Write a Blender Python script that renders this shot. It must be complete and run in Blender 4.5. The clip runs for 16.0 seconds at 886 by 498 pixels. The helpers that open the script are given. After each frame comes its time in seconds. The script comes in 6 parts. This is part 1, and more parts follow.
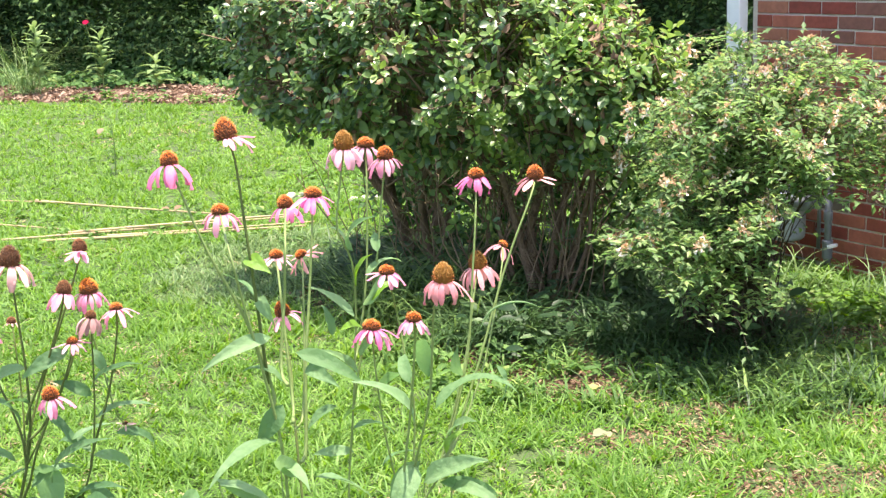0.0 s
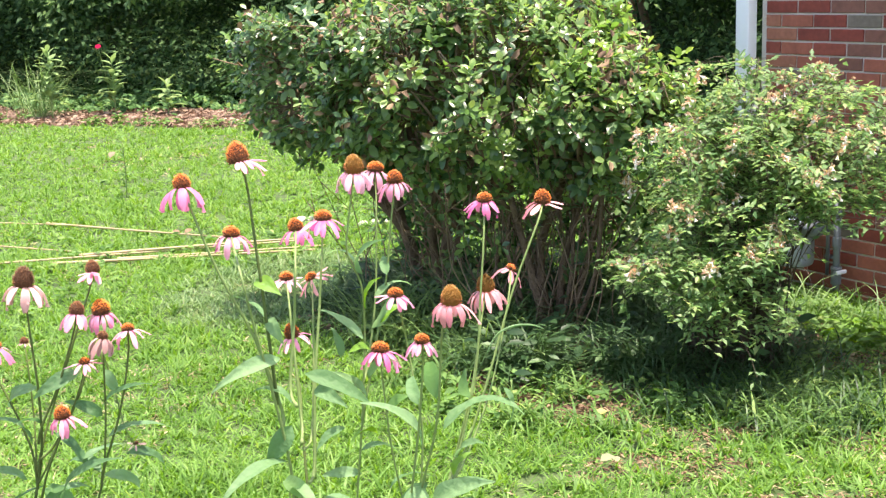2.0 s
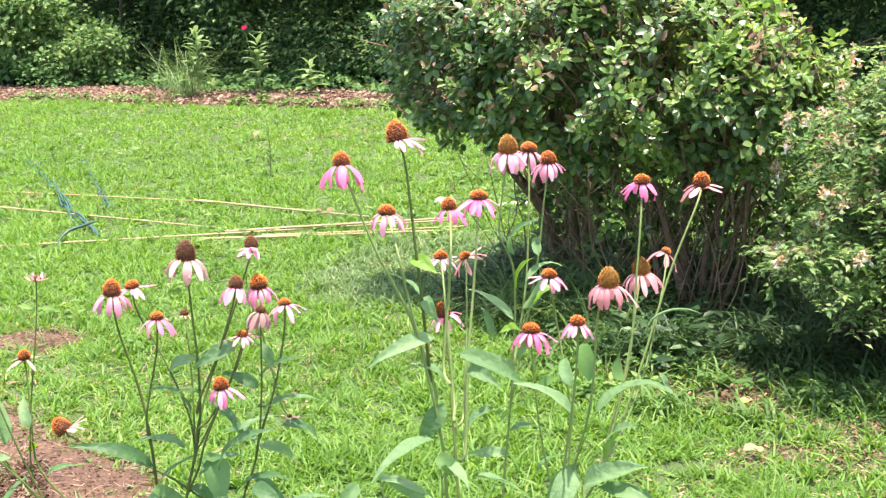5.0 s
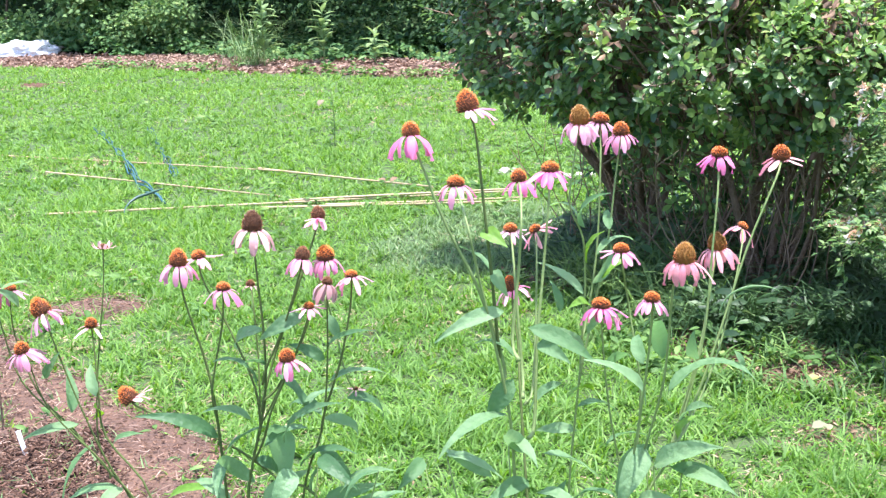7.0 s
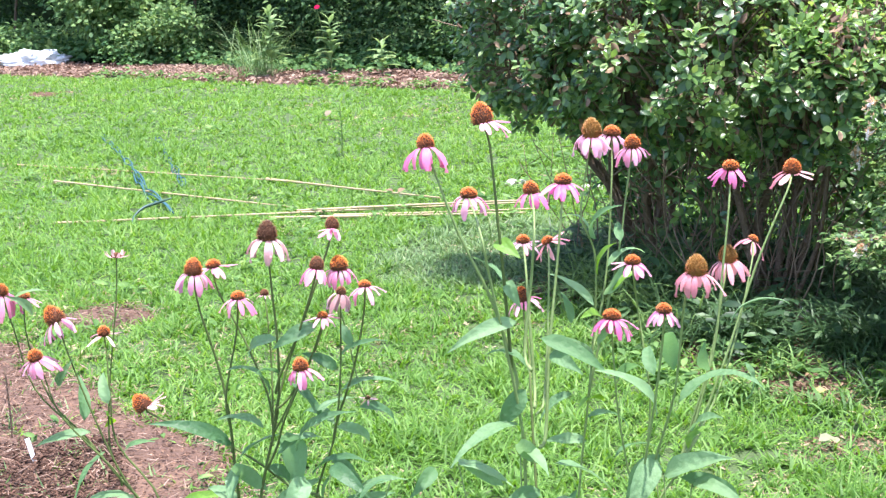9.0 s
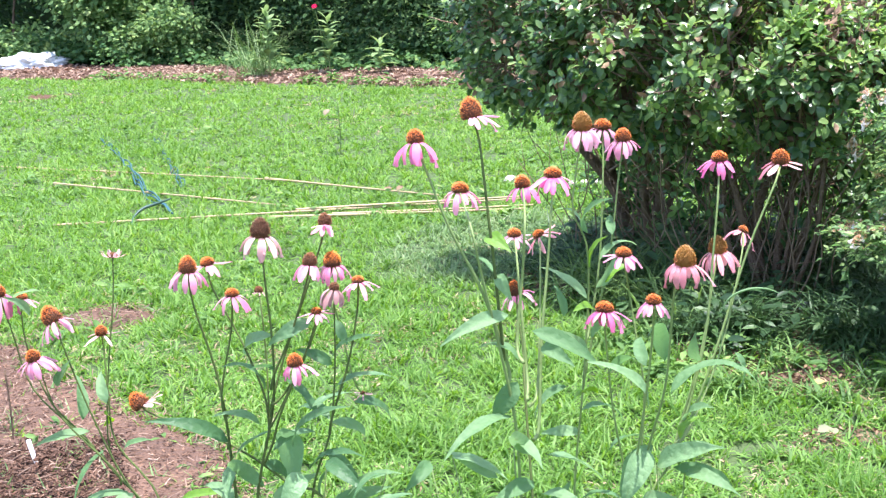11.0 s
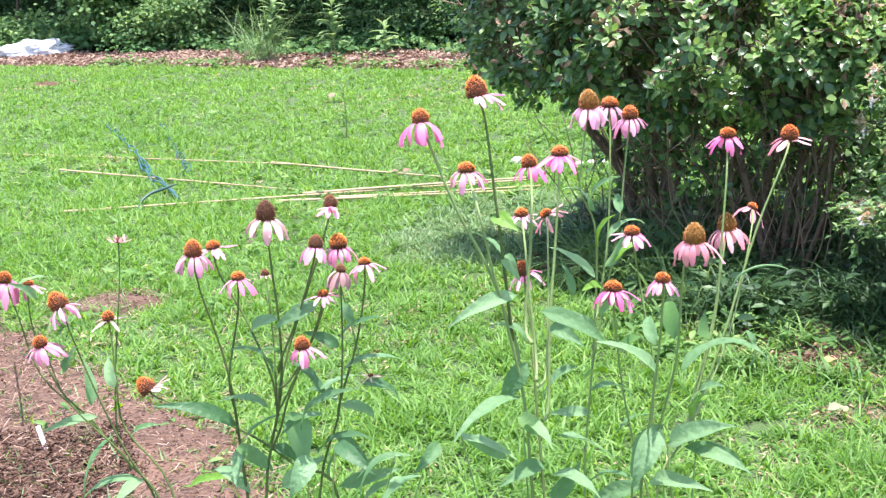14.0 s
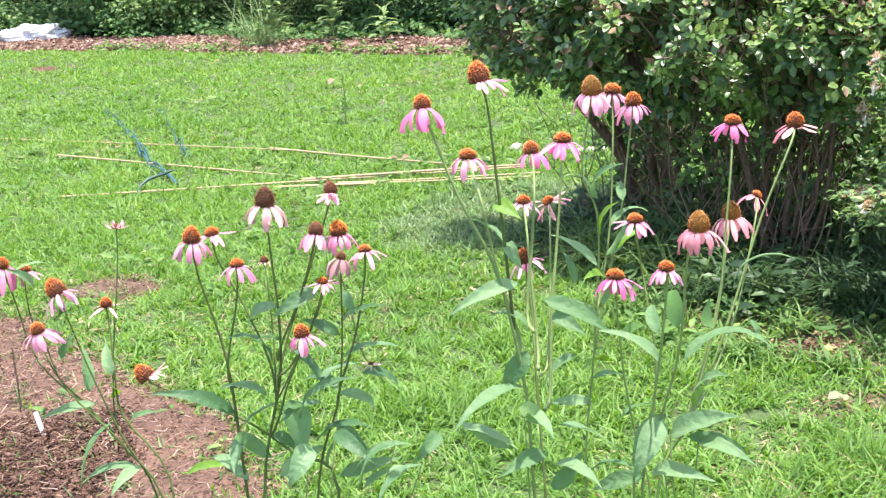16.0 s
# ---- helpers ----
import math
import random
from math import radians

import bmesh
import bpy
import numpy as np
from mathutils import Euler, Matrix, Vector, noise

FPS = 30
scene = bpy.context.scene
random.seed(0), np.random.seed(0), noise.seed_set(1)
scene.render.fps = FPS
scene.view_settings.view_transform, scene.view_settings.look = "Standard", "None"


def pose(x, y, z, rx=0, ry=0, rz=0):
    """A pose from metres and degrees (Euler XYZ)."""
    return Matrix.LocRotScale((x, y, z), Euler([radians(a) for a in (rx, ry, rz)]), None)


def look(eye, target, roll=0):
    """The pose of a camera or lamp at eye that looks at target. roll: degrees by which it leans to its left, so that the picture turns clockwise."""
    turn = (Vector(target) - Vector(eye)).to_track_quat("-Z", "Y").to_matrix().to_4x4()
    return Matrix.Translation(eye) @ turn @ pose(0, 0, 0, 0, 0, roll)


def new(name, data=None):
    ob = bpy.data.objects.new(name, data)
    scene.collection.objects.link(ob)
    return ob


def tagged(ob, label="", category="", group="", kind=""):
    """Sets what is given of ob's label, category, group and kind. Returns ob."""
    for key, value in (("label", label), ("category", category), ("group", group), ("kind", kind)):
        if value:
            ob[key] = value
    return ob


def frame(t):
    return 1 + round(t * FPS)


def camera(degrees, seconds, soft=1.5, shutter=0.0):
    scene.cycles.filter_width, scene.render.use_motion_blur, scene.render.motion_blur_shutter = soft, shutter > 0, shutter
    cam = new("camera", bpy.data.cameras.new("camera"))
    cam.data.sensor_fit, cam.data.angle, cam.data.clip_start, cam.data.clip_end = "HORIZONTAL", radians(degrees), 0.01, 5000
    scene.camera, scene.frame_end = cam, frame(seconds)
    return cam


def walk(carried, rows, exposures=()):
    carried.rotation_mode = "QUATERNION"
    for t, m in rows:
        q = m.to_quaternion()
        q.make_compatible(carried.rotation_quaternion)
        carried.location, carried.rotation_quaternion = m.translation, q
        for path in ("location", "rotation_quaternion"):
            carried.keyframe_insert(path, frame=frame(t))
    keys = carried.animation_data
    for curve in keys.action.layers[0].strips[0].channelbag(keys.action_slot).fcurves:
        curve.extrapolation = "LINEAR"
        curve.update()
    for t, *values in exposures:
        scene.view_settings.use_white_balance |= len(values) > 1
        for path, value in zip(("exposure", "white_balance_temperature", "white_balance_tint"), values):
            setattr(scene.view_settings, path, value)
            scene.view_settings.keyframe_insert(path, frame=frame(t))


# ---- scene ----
cam = camera(38.0, 16.0, soft=1.35)
PATH = [
    (0, (-0.043, 0.037, 1.624), (-0.023, 1.985, 1.17), -2.2),
    (0.5, (-0.039, 0.038, 1.622), (-0.019, 1.99, 1.186), -2.1),
    (1, (-0.039, 0.025, 1.625), (-0.02, 1.98, 1.203), -1.9),
    (1.5, (-0.039, 0.02, 1.624), (-0.025, 1.976, 1.207), -2.0),
    (2, (-0.042, 0.018, 1.626), (-0.035, 1.975, 1.21), -2.0),
    (2.5, (-0.043, 0.024, 1.626), (-0.038, 1.979, 1.206), -2.0),
    (3, (-0.045, 0.028, 1.624), (-0.046, 1.981, 1.194), -2.1),
    (3.5, (-0.044, 0.024, 1.625), (-0.075, 1.976, 1.19), -2.2),
    (4, (-0.049, 0.018, 1.623), (-0.142, 1.968, 1.192), -2.1),
    (4.5, (-0.055, 0.021, 1.624), (-0.213, 1.968, 1.193), -2.2),
    (4.7, (-0.061, 0.019, 1.624), (-0.238, 1.964, 1.192), -2.2),
    (6.8, (-0.083, 0.05, 1.619), (-0.378, 1.97, 1.145), -2.3),
    (7, (-0.083, 0.052, 1.62), (-0.381, 1.971, 1.143), -2.3),
    (7.5, (-0.086, 0.051, 1.62), (-0.392, 1.968, 1.14), -2.2),
    (8, (-0.086, 0.049, 1.622), (-0.393, 1.967, 1.143), -2.3),
    (8.5, (-0.089, 0.042, 1.62), (-0.396, 1.962, 1.151), -2.1),
    (9, (-0.091, 0.034, 1.624), (-0.397, 1.956, 1.164), -2.0),
    (11.5, (-0.075, 0.025, 1.621), (-0.385, 1.946, 1.158), -3.1),
    (12, (-0.076, 0.027, 1.62), (-0.389, 1.948, 1.158), -3.4),
    (12.5, (-0.08, 0.024, 1.618), (-0.397, 1.944, 1.154), -3.4),
    (13, (-0.08, 0.023, 1.619), (-0.398, 1.941, 1.148), -3.5),
    (13.5, (-0.078, 0.03, 1.619), (-0.398, 1.945, 1.138), -3.6),
    (14, (-0.078, 0.037, 1.616), (-0.398, 1.95, 1.127), -3.5),
    (14.5, (-0.08, 0.044, 1.614), (-0.399, 1.956, 1.122), -3.4),
    (15, (-0.081, 0.042, 1.615), (-0.401, 1.954, 1.12), -3.3),
    (15.5, (-0.083, 0.052, 1.614), (-0.4, 1.962, 1.111), -3.3),
    (16, (-0.084, 0.053, 1.613), (-0.402, 1.96, 1.104), -3.3),
]
EXPOSURES = [(0, 1.72, 7080, 17), (4.7, 1.72, 7080, 17), (6.8, 1.72, 5880, 21), (9.2, 1.72, 5960, 21), (11.3, 1.72, 5960, 20), (13.5, 1.72, 5980, 20), (16, 1.65, 6380, 20)]
walk(cam, [(t, look(eye, target, roll)) for t, eye, target, roll in PATH], EXPOSURES)

# ---- world and sun ----
SUN_DIR = Vector((0.11, -0.06, 0.985)).normalized()
world = bpy.data.worlds.new("sky")
scene.world = world
world.use_nodes = True
wn = world.node_tree
sky = wn.nodes.new("ShaderNodeTexSky")
sky.sky_type = "NISHITA"
sky.sun_disc = False
sky.sun_elevation = math.asin(SUN_DIR.z)
sky.sun_rotation = math.atan2(SUN_DIR.x, SUN_DIR.y)
sky.air_density, sky.dust_density = 1.0, 2.0
wn.nodes["Background"].inputs["Strength"].default_value = 0.15
wn.links.new(sky.outputs[0], wn.nodes["Background"].inputs["Color"])
sun = new("sun", bpy.data.lights.new("sun", "SUN"))
sun.data.energy = 3.7
sun.data.angle = radians(0.6)
sun.data.color = (1.0, 0.96, 0.88)
sun.matrix_world = look(SUN_DIR * 30, (0, 0, 0))


# ---- materials ----
def mat(name, c1, c2, scale=20.0, rough=0.6, bump=0.15, trans=0.0, metal=0.0, rand="none", c3=None, fine=6.0, spec=0.5, coat=0.0, spread=0.55):
    """Two or three colours mixed by coarse and fine noise, and by island or object; trans: light let through, for leaves."""
    m = bpy.data.materials.new(name)
    m.use_nodes = True
    nt = m.node_tree
    nd, ln = nt.nodes, nt.links
    bsdf = nd["Principled BSDF"]
    tc = nd.new("ShaderNodeTexCoord")
    n1 = nd.new("ShaderNodeTexNoise")
    n1.inputs["Scale"].default_value, n1.inputs["Detail"].default_value = scale, 5
    n2 = nd.new("ShaderNodeTexNoise")
    n2.inputs["Scale"].default_value, n2.inputs["Detail"].default_value = scale * fine, 3
    ln.new(tc.outputs["Object"], n1.inputs["Vector"])
    ln.new(tc.outputs["Object"], n2.inputs["Vector"])
    add = nd.new("ShaderNodeMath")
    add.operation = "MULTIPLY_ADD"
    add.inputs[1].default_value, add.inputs[2].default_value = 0.45, 0.0
    ln.new(n2.outputs[0], add.inputs[0])
    ad2 = nd.new("ShaderNodeMath")
    ad2.operation = "MULTIPLY_ADD"
    ad2.inputs[1].default_value = spread
    ln.new(n1.outputs[0], ad2.inputs[0])
    ln.new(add.outputs[0], ad2.inputs[2])
    value = ad2.outputs[0]
    if rand != "none":
        src = nd.new("ShaderNodeNewGeometry").outputs["Random Per Island"] if rand == "island" else nd.new("ShaderNodeObjectInfo").outputs["Random"]
        mr = nd.new("ShaderNodeMath")
        mr.operation = "MULTIPLY_ADD"
        mr.inputs[1].default_value, mr.inputs[2].default_value = 0.75, -0.375
        ln.new(src, mr.inputs[0])
        sm = nd.new("ShaderNodeMath")
        ln.new(value, sm.inputs[0])
        ln.new(mr.outputs[0], sm.inputs[1])
        value = sm.outputs[0]
    ramp = nd.new("ShaderNodeValToRGB")
    el = ramp.color_ramp.elements
    el[0].position, el[0].color = 0.22, (*c1, 1)
    el[1].position, el[1].color = 0.78, (*c2, 1)
    if c3:
        e = el.new(0.93)
        e.color = (*c3, 1)
    ln.new(value, ramp.inputs[0])
    ln.new(ramp.outputs[0], bsdf.inputs["Base Color"])
    bsdf.inputs["Roughness"].default_value = rough
    bsdf.inputs["Metallic"].default_value = metal
    bsdf.inputs["Specular IOR Level"].default_value = spec
    bsdf.inputs["Coat Weight"].default_value = coat
    if bump:
        b = nd.new("ShaderNodeBump")
        b.inputs["Strength"].default_value, b.inputs["Distance"].default_value = bump, 0.02
        ln.new(n2.outputs[0], b.inputs["Height"])
        ln.new(b.outputs[0], bsdf.inputs["Normal"])
    if trans:
        tr = nd.new("ShaderNodeBsdfTranslucent")
        hs = nd.new("ShaderNodeHueSaturation")
        hs.inputs["Hue"].default_value, hs.inputs["Saturation"].default_value, hs.inputs["Value"].default_value = 0.485, 1.15, 1.5
        ln.new(ramp.outputs[0], hs.inputs["Color"])
        ln.new(hs.outputs[0], tr.inputs["Color"])
        mx = nd.new("ShaderNodeMixShader")
        mx.inputs[0].default_value = trans
        ln.new(bsdf.outputs[0], mx.inputs[1])
        ln.new(tr.outputs[0], mx.inputs[2])
        ln.new(mx.outputs[0], nd["Material Output"].inputs["Surface"])
    return m


M_LAWN = mat("mossy lawn soil", (0.035, 0.056, 0.017), (0.085, 0.135, 0.04), 2.5, 0.95, 0.8, c3=(0.14, 0.15, 0.07), fine=18)
M_GRASS = mat("grass blade", (0.080, 0.185, 0.026), (0.180, 0.338, 0.066), 0.9, 0.55, 0.0, 0.42, rand="island", c3=(0.255, 0.365, 0.092), spec=0.4)
M_GREYGRASS = mat("grey-green grass blade", (0.085, 0.165, 0.05), (0.21, 0.33, 0.125), 0.9, 0.55, 0.0, 0.35, rand="island", c3=(0.26, 0.30, 0.15))
M_STRAW = mat("dry grass", (0.24, 0.18, 0.09), (0.46, 0.38, 0.22), 3.0, 0.7, 0.0, 0.2, rand="island")
M_SOIL = mat("bare soil", (0.05, 0.027, 0.017), (0.185, 0.108, 0.068), 4.0, 0.95, 1.0, c3=(0.25, 0.16, 0.105), fine=12)
M_CHIP = mat("bark chips", (0.062, 0.034, 0.022), (0.24, 0.145, 0.093), 9.0, 0.9, 0.4, rand="island", c3=(0.35, 0.225, 0.145), spec=0.2)
M_FRESH = mat("damp mulch", (0.034, 0.019, 0.012), (0.13, 0.072, 0.046), 9.0, 0.9, 0.4, rand="island", c3=(0.26, 0.165, 0.11), spec=0.2)
M_LITTER = mat("fallen leaves", (0.14, 0.085, 0.058), (0.37, 0.255, 0.18), 9.0, 0.8, 0.2, 0.1, rand="island", c3=(0.42, 0.32, 0.235))
M_SCRAP = mat("leaf scraps", (0.10, 0.058, 0.035), (0.29, 0.195, 0.115), 9.0, 0.85, 0.2, 0.1, rand="island", c3=(0.40, 0.32, 0.20), spec=0.3)
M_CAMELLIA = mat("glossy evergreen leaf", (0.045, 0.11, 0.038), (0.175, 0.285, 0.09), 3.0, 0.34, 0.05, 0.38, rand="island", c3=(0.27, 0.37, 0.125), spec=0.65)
# Lighter leaf green: young shoot tips, and sunlight painted on the crown.
M_YOUNGLIT = mat("young and sunlit evergreen leaf", (0.13, 0.25, 0.06), (0.25, 0.37, 0.10), 3.0, 0.34, 0.05, 0.42, rand="island", c3=(0.36, 0.43, 0.15), spec=0.6)
M_DEAD = mat("withered leaf", (0.10, 0.06, 0.035), (0.32, 0.21, 0.12), 9.0, 0.8, 0.2, 0.1, rand="island")
M_BARK = mat("grey brown bark", (0.065, 0.042, 0.026), (0.20, 0.135, 0.082), 14.0, 0.9, 0.7, c3=(0.30, 0.26, 0.21))
M_SHRUBTWIG = mat("dark shrub stems", (0.035, 0.026, 0.018), (0.11, 0.08, 0.05), 14.0, 0.85, 0.3)
M_TWIG = mat("thin twigs", (0.09, 0.06, 0.038), (0.24, 0.17, 0.105), 14.0, 0.85, 0.3)
M_ABELIA = mat("small shrub leaf", (0.095, 0.195, 0.068), (0.245, 0.365, 0.14), 3.0, 0.5, 0.03, 0.48, rand="island", c3=(0.36, 0.43, 0.17), spec=0.4)
M_SEPAL = mat("pink sepals", (0.50, 0.31, 0.18), (0.70, 0.52, 0.34), 30, 0.6, 0.0, 0.3, rand="island")
M_BELL = mat("white bell petals", (0.72, 0.62, 0.58), (0.85, 0.82, 0.78), 30, 0.5, 0.0, 0.3)
# Strap green darkened to carry the shade under the shrubs.
M_STRAPSHADE = mat("shaded strap leaf", (0.018, 0.048, 0.017), (0.055, 0.115, 0.038), 3.0, 0.5, 0.0, 0.2, rand="island", c3=(0.14, 0.21, 0.08), spec=0.3)
M_WEED = mat("broad weed leaf", (0.06, 0.14, 0.03), (0.15, 0.27, 0.07), 4.0, 0.62, 0.05, 0.32, rand="island", c3=(0.25, 0.33, 0.10), spec=0.3)
M_WOODS = mat("woodland leaf", (0.022, 0.062, 0.021), (0.085, 0.165, 0.05), 0.7, 0.7, 0.0, 0.25, rand="island", c3=(0.19, 0.28, 0.085), spec=0.25)
M_SHRUB = mat("light shrub leaf", (0.055, 0.125, 0.04), (0.19, 0.31, 0.10), 0.9, 0.65, 0.0, 0.3, rand="island", c3=(0.26, 0.34, 0.12), spec=0.25)
# Near-black green: the wood's deep shade put into a colour.
M_BACKSHADE = mat("near-black woodland shade", (0.006, 0.012, 0.006), (0.03, 0.05, 0.02), 1.4, 1.0, 0.0, spec=0.0)
M_IVY = mat("ivy leaf", (0.035, 0.10, 0.03), (0.11, 0.22, 0.065), 1.0, 0.65, 0.0, 0.25, rand="island", c3=(0.17, 0.25, 0.07), spec=0.25)
M_STALKLEAF = mat("pale stalk leaf", (0.15, 0.25, 0.09), (0.27, 0.38, 0.16), 6.0, 0.6, 0.05, 0.35, spec=0.3)
M_STEM = mat("coneflower stem", (0.06, 0.08, 0.024), (0.12, 0.165, 0.045), 25, 0.75, 0.1, spec=0.2)
M_STEMPALE = mat("pale green stem", (0.13, 0.19, 0.05), (0.21, 0.29, 0.09), 25, 0.6, 0.1)
M_CFLEAF = mat("coneflower leaf", (0.075, 0.17, 0.065), (0.175, 0.31, 0.14), 14, 0.5, 0.25, 0.42, fine=8, rand="object")
M_CFPALE = mat("pale coneflower leaf", (0.11, 0.22, 0.085), (0.205, 0.335, 0.155), 14, 0.6, 0.25, 0.40, fine=8, rand="object", spec=0.35)
# On coneflower leaves this brighter green paints sunlight shining through them.
M_CFBRIGHT = mat("bright yellow-green leaf", (0.11, 0.24, 0.03), (0.20, 0.37, 0.05), 14, 0.5, 0.2, 0.45, fine=8)
PETAL = {
    "hot": mat("magenta petal", (0.58, 0.13, 0.30), (0.78, 0.29, 0.44), 60, 0.5, 0.1, 0.35, rand="object"),
    "pink": mat("pink petal", (0.58, 0.19, 0.31), (0.78, 0.40, 0.50), 60, 0.5, 0.1, 0.35, rand="object"),
    "pale": mat("pale pink petal", (0.60, 0.25, 0.35), (0.80, 0.47, 0.55), 60, 0.5, 0.1, 0.35, rand="object"),
    "salmon": mat("salmon petal", (0.52, 0.19, 0.22), (0.74, 0.38, 0.38), 60, 0.55, 0.1, 0.3, rand="object"),
    "faded": mat("faded petal", (0.50, 0.27, 0.27), (0.72, 0.48, 0.45), 60, 0.6, 0.1, 0.3, rand="object"),
    "brownish": mat("withered petal", (0.30, 0.16, 0.15), (0.55, 0.34, 0.35), 60, 0.7, 0.1, 0.2, rand="object"),
}
M_CONE = mat("cone core", (0.05, 0.018, 0.008), (0.13, 0.05, 0.015), 60, 0.8, 0.1)
M_OLIVE = mat("olive cone core", (0.15, 0.065, 0.008), (0.26, 0.12, 0.014), 60, 0.8, 0.1)
M_TIPRUST = mat("rust bristle tip", (0.24, 0.055, 0.007), (0.42, 0.11, 0.012), 60, 0.55, 0.0, rand="island")
M_TIP = mat("orange bristle tip", (0.46, 0.092, 0.006), (0.68, 0.185, 0.011), 60, 0.5, 0.0, rand="island")
M_TIPBROWN = mat("brown bristle tip", (0.11, 0.038, 0.011), (0.25, 0.088, 0.022), 60, 0.6, 0.0, rand="island")
M_TIPDARK = mat("dark brown bristle tip", (0.055, 0.024, 0.008), (0.15, 0.058, 0.016), 60, 0.6, 0.0, rand="island")
M_TIPBRIGHT = mat("bright orange bristle tip", (0.72, 0.17, 0.01), (0.85, 0.28, 0.02), 60, 0.5, 0.0, rand="island")
M_TIPOLIVE = mat("olive bristle tip", (0.23, 0.105, 0.012), (0.38, 0.175, 0.020), 60, 0.5, 0.0, rand="island")
M_MORTAR = mat("mortar", (0.55, 0.49, 0.43), (0.72, 0.66, 0.59), 25, 0.95, 0.5)
M_WHITE = mat("white painted metal", (0.80, 0.81, 0.83), (0.86, 0.87, 0.88), 6, 0.4, 0.03)
M_METER = mat("grey meter paint", (0.27, 0.30, 0.33), (0.40, 0.43, 0.46), 12, 0.45, 0.1)
M_PIPE = mat("grey pipe paint", (0.12, 0.13, 0.15), (0.19, 0.20, 0.22), 12, 0.45, 0.1)
M_DIAL = mat("meter dial", (0.55, 0.56, 0.56), (0.7, 0.7, 0.7), 12, 0.2, 0.0)
M_CANE = mat("bamboo cane", (0.32, 0.23, 0.11), (0.50, 0.39, 0.22), 8, 0.5, 0.1, c3=(0.62, 0.52, 0.34))
M_NET = mat("teal plastic", (0.022, 0.075, 0.085), (0.055, 0.145, 0.16), 20, 0.8, 0.1, spec=0.2)
M_HOOP = mat("dark green plastic", (0.015, 0.05, 0.035), (0.04, 0.10, 0.07), 20, 0.45, 0.05)
M_BAG = mat("white plastic sack", (0.70, 0.72, 0.72), (0.82, 0.84, 0.84), 5, 0.45, 0.2, 0.1, c3=(0.50, 0.68, 0.68))
M_STONE = mat("pale stone", (0.36, 0.33, 0.27), (0.60, 0.56, 0.48), 10, 0.85, 0.4)
M_TAG = mat("white plastic label", (0.75, 0.76, 0.76), (0.84, 0.84, 0.84), 10, 0.5, 0.0)
M_RED = mat("red petals", (0.30, 0.006, 0.035), (0.42, 0.016, 0.07), 30, 0.85, 0.0, 0.2, spec=0.08)


def brick_material():
    m = bpy.data.materials.new("fired brick")
    m.use_nodes = True
    nd, ln = m.node_tree.nodes, m.node_tree.links
    info = nd.new("ShaderNodeObjectInfo")
    ramp = nd.new("ShaderNodeValToRGB")
    ramp.color_ramp.interpolation = "CONSTANT"
    el = ramp.color_ramp.elements
    cols = [(0.0, (0.26, 0.062, 0.040)), (0.25, (0.31, 0.095, 0.058)), (0.48, (0.215, 0.045, 0.030)), (0.66, (0.33, 0.125, 0.075)), (0.80, (0.155, 0.122, 0.095)), (0.92, (0.19, 0.078, 0.055))]
    el[0].position, el[0].color = 0.0, (*cols[0][1], 1)
    el[1].position, el[1].color = cols[1][0], (*cols[1][1], 1)
    for p, c in cols[2:]:
        e = el.new(p)
        e.color = (*c, 1)
    ln.new(info.outputs["Random"], ramp.inputs[0])
    geo = nd.new("ShaderNodeNewGeometry")
    n1 = nd.new("ShaderNodeTexNoise")
    n1.inputs["Scale"].default_value, n1.inputs["Detail"].default_value = 40, 6
    n2 = nd.new("ShaderNodeTexNoise")
    n2.inputs["Scale"].default_value, n2.inputs["Detail"].default_value = 9, 3
    ln.new(geo.outputs["Position"], n1.inputs["Vector"])
    ln.new(geo.outputs["Position"], n2.inputs["Vector"])
    sm = nd.new("ShaderNodeMath")
    ln.new(n1.outputs[0], sm.inputs[0])
    ln.new(n2.outputs[0], sm.inputs[1])
    mr = nd.new("ShaderNodeMapRange")
    mr.inputs[1].default_value, mr.inputs[2].default_value, mr.inputs[3].default_value, mr.inputs[4].default_value = 0.6, 1.4, 0.78, 1.36
    ln.new(sm.outputs[0], mr.inputs[0])
    hs = nd.new("ShaderNodeHueSaturation")
    ln.new(ramp.outputs[0], hs.inputs["Color"])
    ln.new(mr.outputs[0], hs.inputs["Value"])
    b = nd.new("ShaderNodeBump")
    b.inputs["Strength"].default_value, b.inputs["Distance"].default_value = 0.6, 0.004
    ln.new(n1.outputs[0], b.inputs["Height"])
    p = nd["Principled BSDF"]
    ln.new(hs.outputs[0], p.inputs["Base Color"])
    ln.new(b.outputs[0], p.inputs["Normal"])
    p.inputs["Roughness"].default_value = 0.9
    return m


M_BRICK = brick_material()


# ---- builders ----
def mesh_np(name, verts, faces, mats, index=None, smooth=True):
    """A mesh from arrays: verts (n, 3), faces (m, 3 or 4)."""
    me = bpy.data.meshes.new(name)
    verts, faces = np.asarray(verts, dtype=np.float32), np.asarray(faces, dtype=np.int32)
    k = faces.shape[1]
    me.vertices.add(len(verts))
    me.vertices.foreach_set("co", verts.ravel())
    me.loops.add(faces.size)
    me.loops.foreach_set("vertex_index", faces.ravel())
    me.polygons.add(len(faces))
    me.polygons.foreach_set("loop_start", np.arange(0, faces.size, k, dtype=np.int32))
    me.polygons.foreach_set("use_smooth", np.full(len(faces), smooth))
    for m in mats if isinstance(mats, (list, tuple)) else [mats]:
        me.materials.append(m)
    if index is not None:
        me.polygons.foreach_set("material_index", np.asarray(index, dtype=np.int32))
    me.update(calc_edges=True)
    return me


